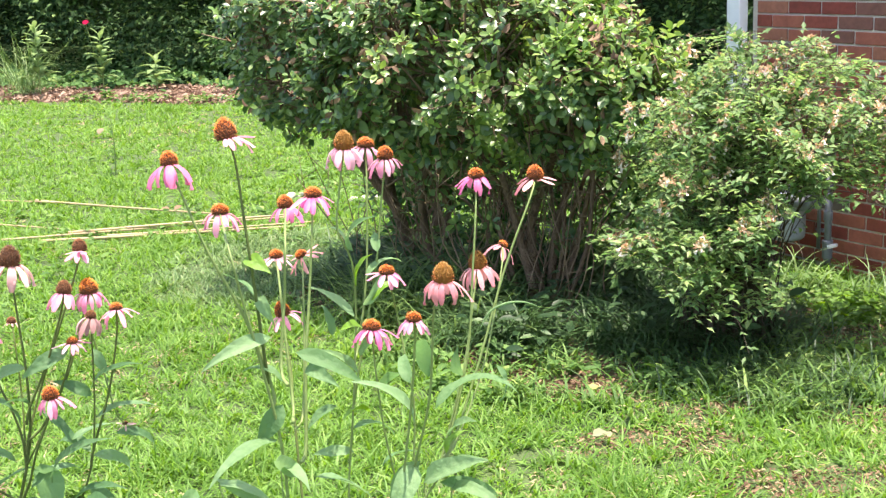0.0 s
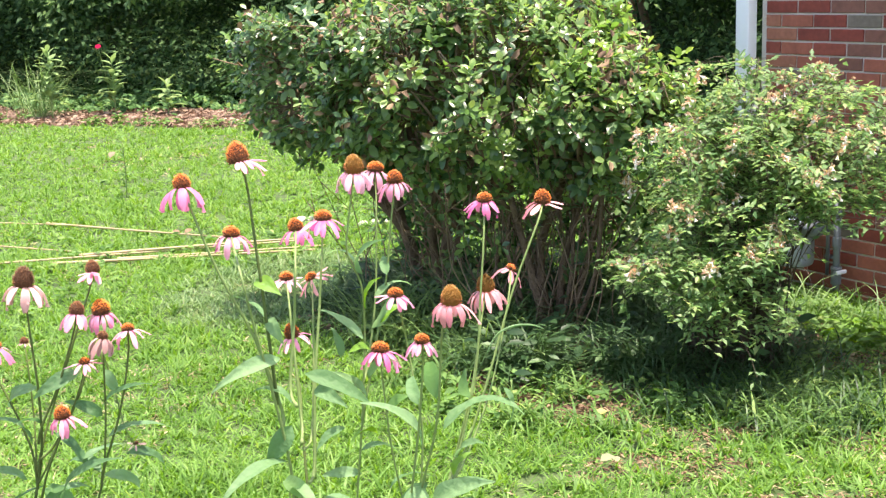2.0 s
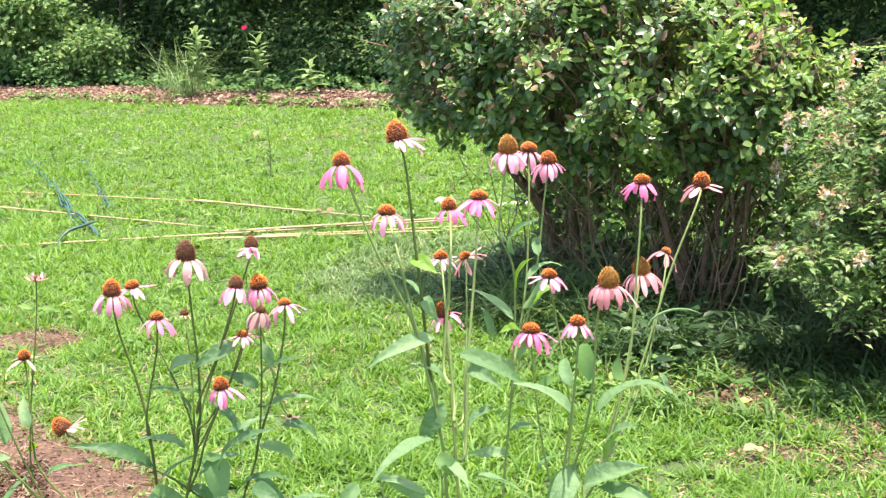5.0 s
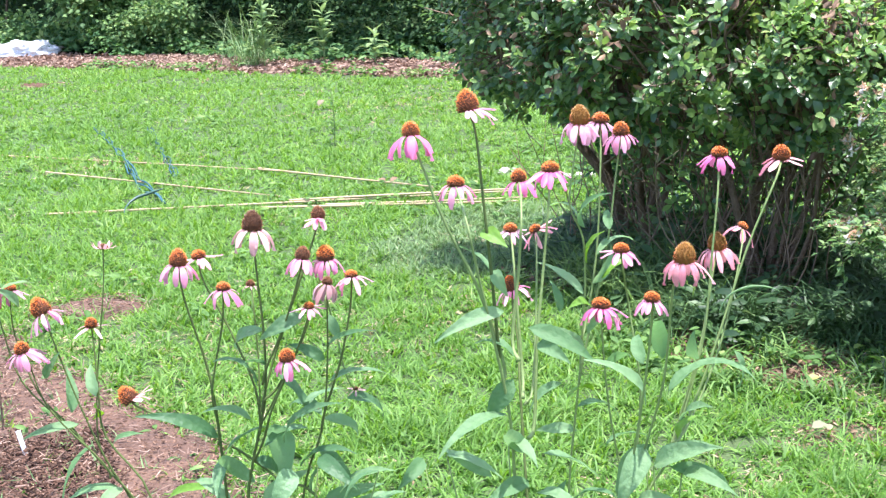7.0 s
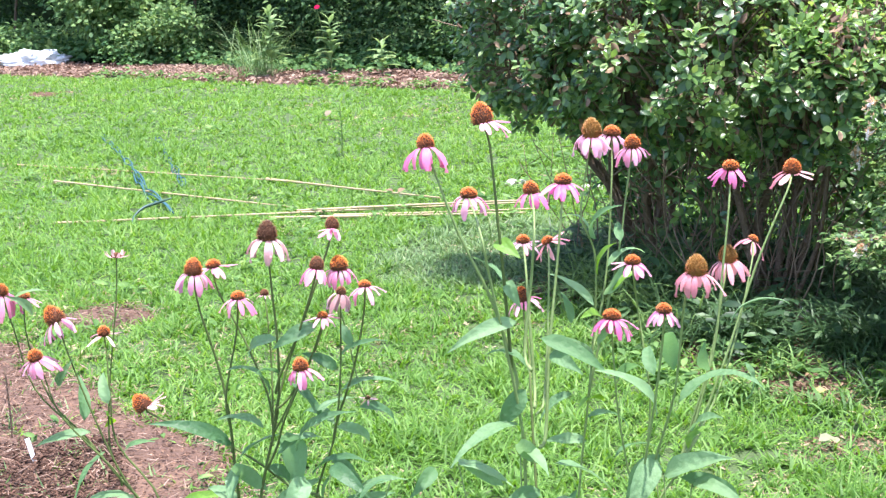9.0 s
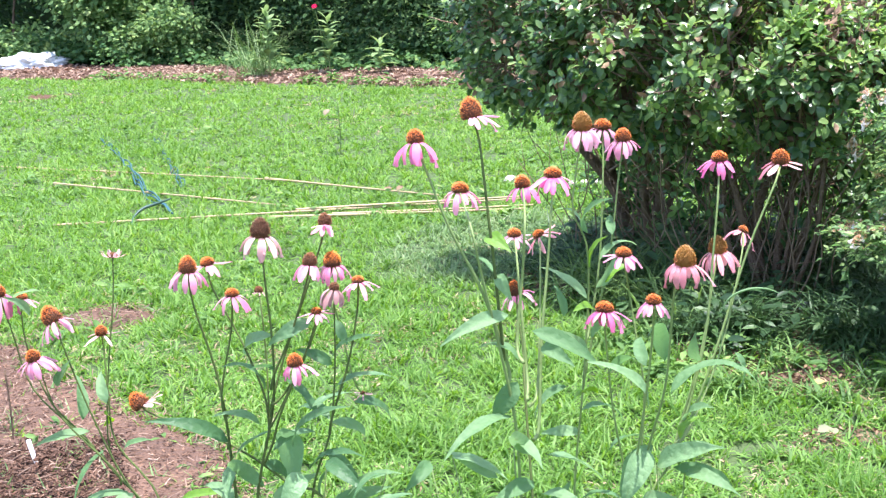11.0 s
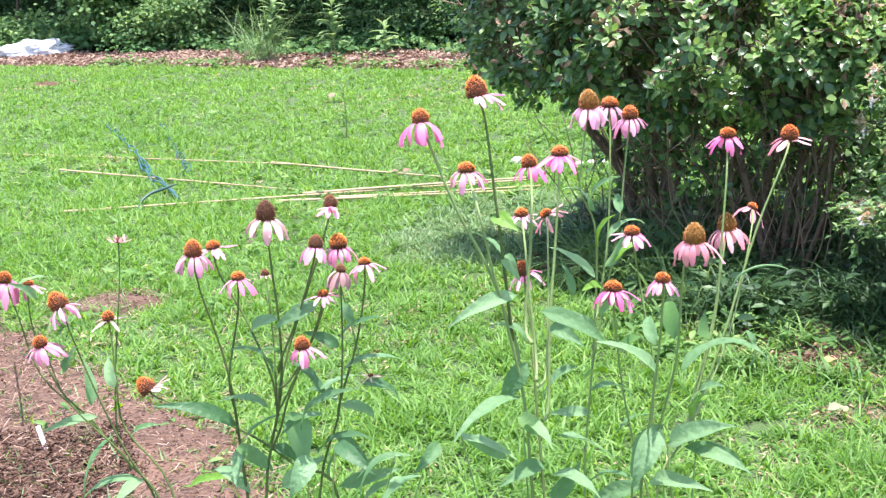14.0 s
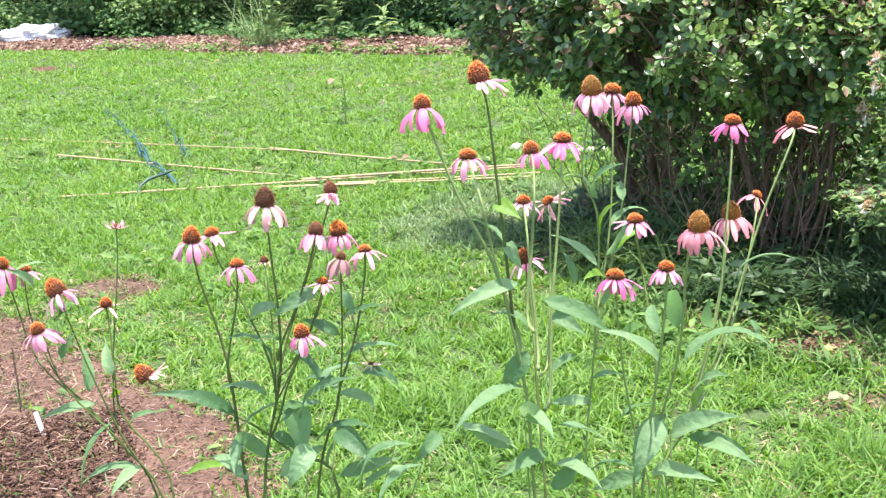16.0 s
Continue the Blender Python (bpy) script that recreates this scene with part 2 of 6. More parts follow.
def part(name, bm, material, parent, label=""):
    """Links a bmesh or a mesh as one object under a thing or a part."""
    if isinstance(bm, bmesh.types.BMesh):
        me = bpy.data.meshes.new(name)
        bm.to_mesh(me)
        bm.free()
        me.materials.append(material)
        for p in me.polygons:
            p.use_smooth = True
    else:
        me = bm
    ob = new(name, me)
    ob.parent = parent
    return tagged(ob, label)


def thing(name, label, category, at=(0, 0, 0), group="", kind=""):
    ob = new(name)
    ob.empty_display_size = 0.05
    ob.location = at
    return tagged(ob, label, category, group, kind)


def stuff(name, me, label, category, kind="stuff"):
    return tagged(new(name, me), label, category, kind=kind)


def scatter(tv, tf, loc, ydir, zdir, size, width=None):
    """Many copies of a template (its y along ydir, its z near zdir), as arrays for mesh_np."""
    n = len(loc)
    y = ydir / np.linalg.norm(ydir, axis=1, keepdims=True)
    x = np.cross(y, zdir)
    x /= np.linalg.norm(x, axis=1, keepdims=True) + 1e-9
    z = np.cross(x, y)
    size = np.broadcast_to(np.asarray(size, dtype=float), (n,))
    wid = size if width is None else np.broadcast_to(np.asarray(width, dtype=float), (n,))
    v = loc[:, None, :] + tv[None, :, 0:1] * (x * wid[:, None])[:, None, :] + tv[None, :, 1:2] * (y * size[:, None])[:, None, :] + tv[None, :, 2:3] * (z * size[:, None])[:, None, :]
    f = tf[None] + (np.arange(n) * len(tv))[:, None, None]
    return v.reshape(-1, 3), f.reshape(-1, tf.shape[1])


def join(lists):
    vs, fs, base = [], [], 0
    for v, f in lists:
        vs.append(v)
        fs.append(np.asarray(f) + base)
        base += len(v)
    return np.concatenate(vs), np.concatenate(fs)


def leaf_template(w=0.5, fold=0.08, droop=0.12):
    """An oval leaf one long, folded along its midrib: 8 triangles."""
    v = np.array([(0, 0, 0), (-w * 0.42, 0.3, fold), (0, 0.32, 0), (w * 0.42, 0.3, fold), (-w * 0.44, 0.65, fold - droop * 0.4), (0, 0.68, -droop * 0.4), (w * 0.44, 0.65, fold - droop * 0.4), (0, 1.0, -droop)])
    f = np.array([(0, 2, 1), (0, 3, 2), (1, 2, 5), (1, 5, 4), (2, 3, 6), (2, 6, 5), (4, 5, 7), (5, 6, 7)])
    return v, f


def simple_leaf(w=0.5, fold=0.08, droop=0.15):
    """A far leaf: four triangles folded along the midrib."""
    v = np.array([(0, 0, 0), (-w * 0.48, 0.45, fold), (0, 0.5, -droop * 0.3), (w * 0.48, 0.45, fold), (0, 1.0, -droop)])
    return v, np.array([(0, 2, 1), (0, 3, 2), (1, 2, 4), (2, 3, 4)])


def oval_template(w=0.5, fold=0.06, droop=0.12):
    """A rounded leaf with a short stalk and a blunt point, cupped along its midrib: 14 triangles."""
    rows = ((0.18, 0.22), (0.38, 0.44), (0.60, 0.49), (0.82, 0.33))
    v = [(0, 0, 0)]
    for t, h in rows:
        z = -droop * t * t
        v += [(-w * h, t, z + fold * h * 2), (0, t + 0.01, z), (w * h, t, z + fold * h * 2)]
    v.append((0, 1.0, -droop * 1.1))
    f = [(0, 2, 1), (0, 3, 2)]
    for i in range(3):
        a = 1 + 3 * i
        f += [(a, a + 1, a + 4), (a, a + 4, a + 3), (a + 1, a + 2, a + 5), (a + 1, a + 5, a + 4)]
    f += [(10, 11, 13), (11, 12, 13)]
    return np.array(v), np.array(f)


def blade_template(bend=0.35):
    v = np.array([(-0.5, 0, 0), (0.5, 0, 0), (-0.38, 0.45, -bend * 0.15), (0.38, 0.45, -bend * 0.15), (0, 1.0, -bend)])
    return v, np.array([(0, 1, 3), (0, 3, 2), (2, 3, 4)])


def strap_template(bend=0.7):
    """A long arching strap in five pieces."""
    v, f = [], []
    for i in range(6):
        t = i / 5
        w = 0.5 * (1 - t ** 2.2) + 0.02
        v += [(-w, math.sin(t * 1.35) / 1.0, -bend * t ** 2.2), (w, math.sin(t * 1.35) / 1.0, -bend * t ** 2.2)]
        if i:
            a = 2 * i
            f += [(a - 2, a - 1, a + 1), (a - 2, a + 1, a)]
    return np.array(v), np.array(f)


def unit_dirs(n, rng):
    d = rng.normal(size=(n, 3))
    return d / np.linalg.norm(d, axis=1, keepdims=True)


def tube(points, radii, sides=6):
    """A smooth tapered tube through points, as arrays of quads."""
    pts = [Vector(p) for p in points]
    fine, rad = [], []
    n = len(pts)
    steps = 4 if n > 2 else 1
    for i in range(n - 1):
        p0, p1, p2, p3 = pts[max(i - 1, 0)], pts[i], pts[i + 1], pts[min(i + 2, n - 1)]
        for k in range(steps):
            t = k / steps
            fine.append(0.5 * ((2 * p1) + (p2 - p0) * t + (2 * p0 - 5 * p1 + 4 * p2 - p3) * t * t + (3 * p1 - p0 - 3 * p2 + p3) * t ** 3))
            rad.append(radii[i] * (1 - t) + radii[i + 1] * t)
    fine.append(pts[-1])
    rad.append(radii[-1])
    v, f = [], []
    for i, p in enumerate(fine):
        d = (fine[min(i + 1, len(fine) - 1)] - fine[max(i - 1, 0)]).normalized()
        a = d.cross(Vector((0.3, 1, 0.2))).normalized()
        b = d.cross(a)
        for s in range(sides):
            q = p + (a * math.cos(s * 2 * math.pi / sides) + b * math.sin(s * 2 * math.pi / sides)) * rad[i]
            v.append(tuple(q))
        if i:
            o = (i - 1) * sides
            for s in range(sides):
                f.append((o + s, o + (s + 1) % sides, o + sides + (s + 1) % sides, o + sides + s))
    # tip caps
    for base, order in ((0, -1), ((len(fine) - 1) * sides, 1)):
        for s in range(1, sides - 1, 2):
            q = (base, base + s, base + s + 1, base + min(s + 2, sides - 1))
            f.append(q[::order])
    return np.array(v), np.array(f)


def box(size, at=(0, 0, 0), bevel=0.0, seg=2):
    bm = bmesh.new()
    bmesh.ops.create_cube(bm, size=1.0, matrix=Matrix.Translation(at) @ Matrix.Diagonal((*size, 1)))
    if bevel:
        bmesh.ops.bevel(bm, geom=bm.edges[:], offset=bevel, segments=seg, affect="EDGES", profile=0.5)
    return bm


def cyl(r1, r2, h, at=(0, 0, 0), sides=20, rot=None, bevel=0.0):
    bm = bmesh.new()
    m = Matrix.Translation(at) @ (rot or Matrix())
    bmesh.ops.create_cone(bm, cap_ends=True, segments=sides, radius1=r1, radius2=r2, depth=h, matrix=m)
    if bevel:
        caps = [e for e in bm.edges if len(e.link_faces) == 2 and max(len(x.verts) for x in e.link_faces) > 4]
        bmesh.ops.bevel(bm, geom=caps, offset=bevel, segments=2, affect="EDGES", profile=0.5)
    return bm


def vnoise(x, y, s):
    return noise.noise(Vector((x * s, y * s, 0.37)))


# ---- ground ----
def inside_soil(x, y):
    """Above 0 on the bare planting bed beside the lawn."""
    a = min((2.28 - x - y) / 0.5, (-1.12 - x) / 0.4, (x + 3.7) / 0.4, (y - 2.3) / 0.3) + 0.45 * vnoise(x, y, 2.3) + 0.25 * vnoise(x, y, 6.0)
    u2, w2 = (x + 2.55) / 0.30, (y - 5.38) / 0.20
    b = 0.8 - u2 * u2 - w2 * w2 + 0.5 * vnoise(x, y, 4.0)
    return max(a, b)


def bed_near(x):
    """The lawn's far edge, along the mulch bed."""
    return 13.6 - 0.44 * x + 0.15 * math.sin(x * 1.7) + 0.35 * vnoise(x, 3.0, 0.8)


def bed_far(x):
    return bed_near(x) + 1.5 + 0.05 * max(0, -x) + 0.6 * vnoise(x, 9.0, 0.6)


def under_bush(x, y):
    """Above 0 where the shrubs keep the lawn off."""
    a = 1 - ((x - 0.1) / 0.75) ** 2 - ((y - 6.3) / 0.75) ** 2
    b = 1 - ((x - 0.74) / 0.90) ** 2 - ((y - 5.45) / 0.80) ** 2
    return max(a, b) + 0.25 * vnoise(x, y, 3.0)


def in_house(x, y):
    """Distance behind the brick wall's face, or far off beside the house."""
    if (x - 1.66) * 0.545 - (y - 6.63) * 0.839 < -0.1:
        return -9.0
    return (x - 1.66) * 0.839 + (y - 6.63) * 0.545


def ground_z(x, y):
    return 0.018 * vnoise(x, y, 0.9) + 0.008 * vnoise(x, y, 3.1)


def spread(a, b, n):
    return np.linspace(a, b, n)


xs = np.concatenate([[-400, -120, -50], spread(-22, 10, 130), [30, 100, 400]])
ys = np.concatenate([[-200, -40, -8], spread(-2, 26, 120), [50, 140, 600]])
gv = [(x, y, ground_z(x, y) if -22 <= x <= 10 and -2 <= y <= 26 else 0.0) for y in ys for x in xs]
nx = len(xs)
gf = [(j * nx + i, j * nx + i + 1, (j + 1) * nx + i + 1, (j + 1) * nx + i) for j in range(len(ys) - 1) for i in range(nx - 1)]
stuff("ground", mesh_np("ground", gv, gf, M_LAWN), "sunny green lawn ground with thatch and dips", "ground", "structure")


def patch(name, test, x0, x1, y0, y1, step, lift, material, label, category):
    """A raised bed of earth: a grid cut where test falls below 0, its rim sinking into the lawn."""
    gx, gy = np.arange(x0, x1, step), np.arange(y0, y1, step)
    val = {(i, j): test(x, y) for i, x in enumerate(gx) for j, y in enumerate(gy)}
    vid, v, f = {}, [], []
    for i in range(len(gx) - 1):
        for j in range(len(gy) - 1):
            c = [(i, j), (i + 1, j), (i + 1, j + 1), (i, j + 1)]
            if max(val[k] for k in c) < -0.05:
                continue
            q = []
            for k in c:
                if k not in vid:
                    x, y = gx[k[0]], gy[k[1]]
                    vid[k] = len(v)
                    h = lift * min(1, max(-0.6, val[k] * 3)) + 0.012 * vnoise(x, y, 9.0) + 0.008 * vnoise(x, y, 23.0)
                    v.append((x, y, ground_z(x, y) + h))
                q.append(vid[k])
            f.append(q)
    return stuff(name, mesh_np(name, v, f, material), label, category, "structure")


patch("soil_bed", inside_soil, -4.5, -0.6, 1.7, 5.8, 0.03, 0.02, M_SOIL, "bare reddish brown soil bed with bark mulch", "soil bed")
patch("mulch_bed", lambda x, y: min(y - bed_near(x), bed_far(x) - y), -14, 2.5, 12, 24, 0.11, 0.035, M_SOIL, "brown mulch bed with dry leaves along the lawn", "mulch bed")
patch("bare_patch", lambda x, y: 0.6 - ((x + 7.37) / 0.40) ** 2 - ((y - 14.9) / 0.40) ** 2 + 0.9 * vnoise(x, y, 3.5), -8.3, -6.4, 14.0, 15.8, 0.05, 0.010, M_FRESH, "small worn patch of bare earth in the lawn", "soil")
patch("shrub_bed", lambda x, y: min(under_bush(x, y), -in_house(x, y) * 5), -0.9, 2.1, 4.6, 7.2, 0.04, 0.02, M_SOIL, "shaded brown earth with leaf litter under shrubs", "soil bed")

rng = np.random.default_rng(5)


# ---- lawn grass ----
def bare(x, y):
    """Above 0 where the turf is worn thin."""
    worn = max(0.9 - ((x - a) / w) ** 2 - ((y - b) / d) ** 2 for a, b, w, d in ((0.48, 4.58, 0.28, 0.17), (0.27, 4.70, 0.17, 0.11), (0.72, 4.02, 0.34, 0.16), (1.45, 4.22, 0.34, 0.15), (1.72, 5.0, 0.30, 0.28), (0.95, 4.30, 0.30, 0.12), (1.1, 3.6, 0.5, 0.14), (-7.37, 14.9, 0.5, 0.5)))
    return worn + 0.55 * vnoise(x, y, 4.3) + 0.5 * vnoise(x, y, 11.0) - 0.12


def dappled(x, y):
    """Above 0 where the lawn is greyed to paint dappled shade beside the bush."""
    return 1 - ((x + 0.85) / 0.72) ** 2 - ((y - 6.75) / 0.8) ** 2 + 0.35 * vnoise(x, y, 2.5)


def grass_mesh(share, seed, lean0, lean1, shrink=1.0, rough=0):
    g = np.random.default_rng(seed)
    out = []
    tv, tf = blade_template(0.5)
    for y0, y1, dens, l0, l1, w0, w1 in ((2.7, 5.2, 1750, 0.035, 0.09, 0.0045, 0.0098), (5.2, 8.0, 1200, 0.035, 0.085, 0.0055, 0.0105), (8.0, 12.0, 560, 0.035, 0.08, 0.0075, 0.0130), (12.0, 19.5, 270, 0.04, 0.075, 0.010, 0.016)):
        area = (y1 - y0) * 1.12 * (y0 + y1) / 2
        n = int(area * dens * share)
        y = g.uniform(y0, y1, n)
        x = y * g.uniform(-0.64, 0.48, n)
        keep = np.ones(n, bool)
        tall = np.ones(n)
        for i in range(n):
            if inside_soil(x[i], y[i]) > g.uniform(-0.22, 0.30):
                keep[i] = g.random() < 0.03
            elif under_bush(x[i], y[i]) > g.uniform(-0.15, 0.25):
                keep[i] = False
            elif y[i] > bed_near(x[i]) + g.uniform(-0.1, 0.1) or in_house(x[i], y[i]) > -0.05:
                keep[i] = False
            elif rough and (dappled(x[i], y[i]) > g.uniform(-0.15, 0.45)) != (rough > 0):
                keep[i] = False
            elif rough == 0 and inside_soil(x[i], y[i]) < -g.uniform(0.1, 1.6) and bare(x[i], y[i]) < -0.5 and vnoise(x[i], y[i] + 9, 1.1) < g.uniform(0.05, 0.5):
                keep[i] = False
            elif bare(x[i], y[i]) > g.uniform(0.05, 0.45):
                keep[i] = g.random() < (0.16 if y[i] < 12 else 0.62)
            else:
                tall[i] = 1 + 0.55 * vnoise(x[i], y[i], 1.6) + 0.55 * vnoise(x[i], y[i], 5.0)
                keep[i] = vnoise(x[i] + 40, y[i], 9.0) + 0.5 * vnoise(x[i], y[i] + 40, 21.0) > -0.26 - 0.02 * max(0, y[i] - 4) - g.uniform(0, 0.25)
        rep = 5
        x, y, tall = np.repeat(x[keep], rep), np.repeat(y[keep], rep), np.repeat(tall[keep], rep)
        n = len(x)
        x, y = x + g.normal(0, 0.010, n), y + g.normal(0, 0.010, n)
        z = np.array([ground_z(a, b) for a, b in zip(x, y)]) - 0.004 + g.uniform(0, 0.018, n)
        az = g.uniform(0, 2 * math.pi, n)
        lean = g.uniform(lean0, lean1, n)
        d = np.stack([np.cos(az) * np.sin(lean), np.sin(az) * np.sin(lean), np.cos(lean)], 1)
        up = np.tile((0.0, 0.0, 1.0), (n, 1)) + g.normal(0, 0.3, (n, 3))
        out.append(scatter(tv, tf, np.stack([x, y, z], 1), d, up, g.uniform(l0, l1, n) * tall * shrink, g.uniform(w0, w1, n) * shrink))
    return join(out)


stuff("lawn_grass", mesh_np("lawn_grass", *grass_mesh(0.84, 5, 0.25, 1.35, 1.0, -1), M_GRASS), "short bright green uneven lawn grass", "grass")


def outer_grass():
    """Sparser turf round the flower clumps."""
    g = np.random.default_rng(17)
    x, y = g.uniform(-9, 4.5, 9000), g.uniform(-3, 13, 9000)
    keep = np.array([not (b > 2.7 and -0.62 * b < a < 0.46 * b) and inside_soil(a, b) < 0 and in_house(a, b) < -0.05 and b < bed_near(a) for a, b in zip(x, y)])
    x, y = np.repeat(x[keep], 6), np.repeat(y[keep], 6)
    n = len(x)
    x, y = x + g.normal(0, 0.04, n), y + g.normal(0, 0.04, n)
    az, lean = g.uniform(0, 2 * math.pi, n), g.uniform(0.3, 1.35, n)
    d = np.stack([np.cos(az) * np.sin(lean), np.sin(az) * np.sin(lean), np.cos(lean)], 1)
    up = np.tile((0.0, 0.0, 1.0), (n, 1)) + g.normal(0, 0.3, (n, 3))
    return scatter(*blade_template(0.5), np.stack([x, y, np.zeros(n)], 1), d, up, g.uniform(0.06, 0.12, n), g.uniform(0.010, 0.018, n))


stuff("side_grass", mesh_np("side_grass", *outer_grass(), M_GRASS), "short lawn grass round the flower clumps", "grass")
# Blades in a greyer green, painting the bush's dappled shade on the lawn.
stuff("coarse_grass", mesh_np("coarse_grass", *grass_mesh(1.0, 5, 0.2, 1.2, 1.0, 1), M_GREYGRASS), "lawn grass greyed as dappled shade beside the bush", "grass")
stuff("dry_grass", mesh_np("dry_grass", *grass_mesh(0.17, 6, 0.8, 1.5, 0.85), M_STRAW), "straw-coloured dead grass in the lawn", "grass")


# ---- loose mulch and litter ----
def litter(test, x0, x1, y0, y1, n, s0, s1, tpl, lift=0.012, flat=0.35):
    x, y = rng.uniform(x0, x1, n), rng.uniform(y0, y1, n)
    keep = np.array([test(a, b) > 0.0 for a, b in zip(x, y)])
    x, y = x[keep], y[keep]
    n = len(x)
    z = np.array([ground_z(a, b) for a, b in zip(x, y)]) + lift + rng.uniform(0, 0.012, n)
    az = rng.uniform(0, 2 * math.pi, n)
    d = np.stack([np.cos(az), np.sin(az), rng.normal(0, flat * 0.6, n)], 1)
    up = np.tile((0.0, 0.0, 1.0), (n, 1)) + rng.normal(0, flat, (n, 3))
    return scatter(*tpl, np.stack([x, y, z], 1), d, up, rng.uniform(s0, s1, n))


chip = (np.array([(-0.16, 0, 0), (0.16, 0, 0), (0.2, 1, 0.05), (-0.14, 0.9, 0.05), (-0.1, 0.1, 0.14), (0.1, 0.1, 0.14), (0.12, 0.9, 0.16), (-0.1, 0.85, 0.16)]), np.array([(4, 5, 6), (4, 6, 7), (0, 1, 5), (0, 5, 4), (1, 2, 6), (1, 6, 5), (3, 0, 4), (3, 4, 7)]))
stuff("bark_mulch", mesh_np("bark_mulch", *litter(inside_soil, -4.2, -0.6, 1.9, 5.8, 42000, 0.004, 0.019, chip, 0.024, 0.5), M_CHIP, smooth=False), "loose shredded bark mulch on bare soil", "mulch")
fibre = (chip[0] * np.array((0.22, 1.0, 0.3)), chip[1])
stuff("mulch_fibres", mesh_np("mulch_fibres", *litter(lambda x, y: inside_soil(x, y) + 0.12, -3.4, -0.6, 2.6, 5.8, 7000, 0.014, 0.055, fibre, 0.034, 0.4), M_LITTER, smooth=False), "pale stringy bark fibres strewn on soil", "mulch")
dark = lambda x, y: min(inside_soil(x, y), 3.84 + 0.3 * vnoise(x, y, 3.0) - y, -1.72 + 0.3 * vnoise(y, x, 2.0) - x)
stuff("fresh_mulch", mesh_np("fresh_mulch", *litter(dark, -3.0, -1.3, 2.7, 4.1, 17000, 0.006, 0.026, chip, 0.032, 0.6), M_FRESH, smooth=False), "dark damp mulch heaped on the soil bed", "mulch")
bed_test = lambda x, y: min(y - bed_near(x), bed_far(x) - y)
stuff("leaf_litter", mesh_np("leaf_litter", *litter(bed_test, -14, 2.5, 12, 24, 110000, 0.035, 0.095, simple_leaf(0.55, 0.15, 0.2), 0.03, 0.5), M_LITTER), "dry brown leaf litter on the mulch bed", "leaf litter")
stuff("worn_litter", mesh_np("worn_litter", *litter(lambda x, y: bare(x, y) - 0.15 * random.random(), 0.0, 2.2, 3.3, 5.4, 26000, 0.007, 0.026, leaf_template(0.4, 0.15, 0.2), 0.008, 0.6), M_SCRAP), "brown leaf scraps on worn turf", "leaf litter")
stuff("shrub_litter", mesh_np("shrub_litter", *litter(lambda x, y: under_bush(x, y) + 0.25, -1.0, 2.0, 4.3, 7.2, 4200, 0.014, 0.040, leaf_template(0.45, 0.2, 0.3), 0.02, 0.6), M_SCRAP), "fallen brown leaves under the shrubs", "leaf litter")


# ---- woodland behind ----
def woods(n, x0, x1, d0, d1, z0, z1, s0, s1, tpl, clump=26, spread_r=0.35, open_share=1.5):
    """Leaf clumps in a band that lies d0 to d1 behind the mulch bed."""
    k = int(n // clump * open_share)
    cx = rng.uniform(x0, x1, k)
    cz = z0 + (z1 - z0) * rng.uniform(0, 1, k)
    cy = np.array([bed_far(a) for a in cx]) + rng.uniform(d0, d1, k)
    gap = np.array([noise.noise(Vector((a * 0.55, b * 0.55, c * 1.1))) for a, b, c in zip(cx, cy, cz)])
    keep = np.argsort(-gap)[:int(k / open_share)]
    c = np.repeat(np.stack([cx, cy, cz], 1)[keep], clump, 0)
    off = unit_dirs(len(c), rng) * (rng.uniform(0.2, 1, len(c)) ** 0.5 * spread_r)[:, None] * np.array([1.3, 1.0, 0.7])
    d = off + rng.normal(0, 0.15, off.shape) + np.array([0, -0.1, -0.08])
    up = np.tile((0.0, -0.35, 1.0), (len(c), 1)) + rng.normal(0, 0.45, (len(c), 3))
    loc = c + off
    loc[:, 2] = np.maximum(loc[:, 2], 0.06)
    return scatter(*tpl, loc, d, up, rng.uniform(s0, s1, len(c)))


LEAF = simple_leaf(0.55, 0.08, 0.15)
# Bands from 2 m up are unseen canopy, added to shade the wood's edge.
wl = join([woods(22000, -15, 7, 1.5, 3.0, 0.15, 2.1, 0.06, 0.12, LEAF, 34, 0.42, 3.2), woods(11000, -7.6, 7, 0.0, 1.5, 0.70, 2.0, 0.07, 0.14, LEAF, 40, 0.34, 4.5), woods(9000, -6.2, 7, 0.7, 1.7, 0.2, 0.9, 0.06, 0.11, LEAF, 30, 0.38), woods(8000, -14, 6, 2.8, 5.0, 0.1, 1.7, 0.10, 0.18, LEAF, 30, 0.5, 3.0), woods(9000, -14, 6, 2.6, 6.0, 2.2, 3.4, 0.22, 0.34, LEAF, 24, 0.7),
           woods(8000, -16, 9, 0.9, 3.6, 2.3, 4.6, 0.14, 0.25, LEAF, 30, 0.6), woods(7000, -7.2, 9, 0.9, 3.8, 2.0, 3.2, 0.16, 0.26, LEAF, 30, 0.6), woods(5000, -16, 9, 0.9, 3.6, 3.8, 5.6, 0.16, 0.28, LEAF, 30, 0.7)])
sl = join([woods(15000, -15, -7.2, 0.0, 1.3, 0.1, 1.5, 0.06, 0.12, simple_leaf(0.75, 0.06, 0.1), 34, 0.30, 4.0), woods(2600, -7.7, -6.6, -0.1, 0.5, 0.1, 0.95, 0.05, 0.09, simple_leaf(0.75, 0.06, 0.1), 34, 0.25)])
stuff("hedge_shrubs", mesh_np("hedge_shrubs", *sl, M_SHRUB), "light green shrubs growing at the wood's edge", "shrubs")
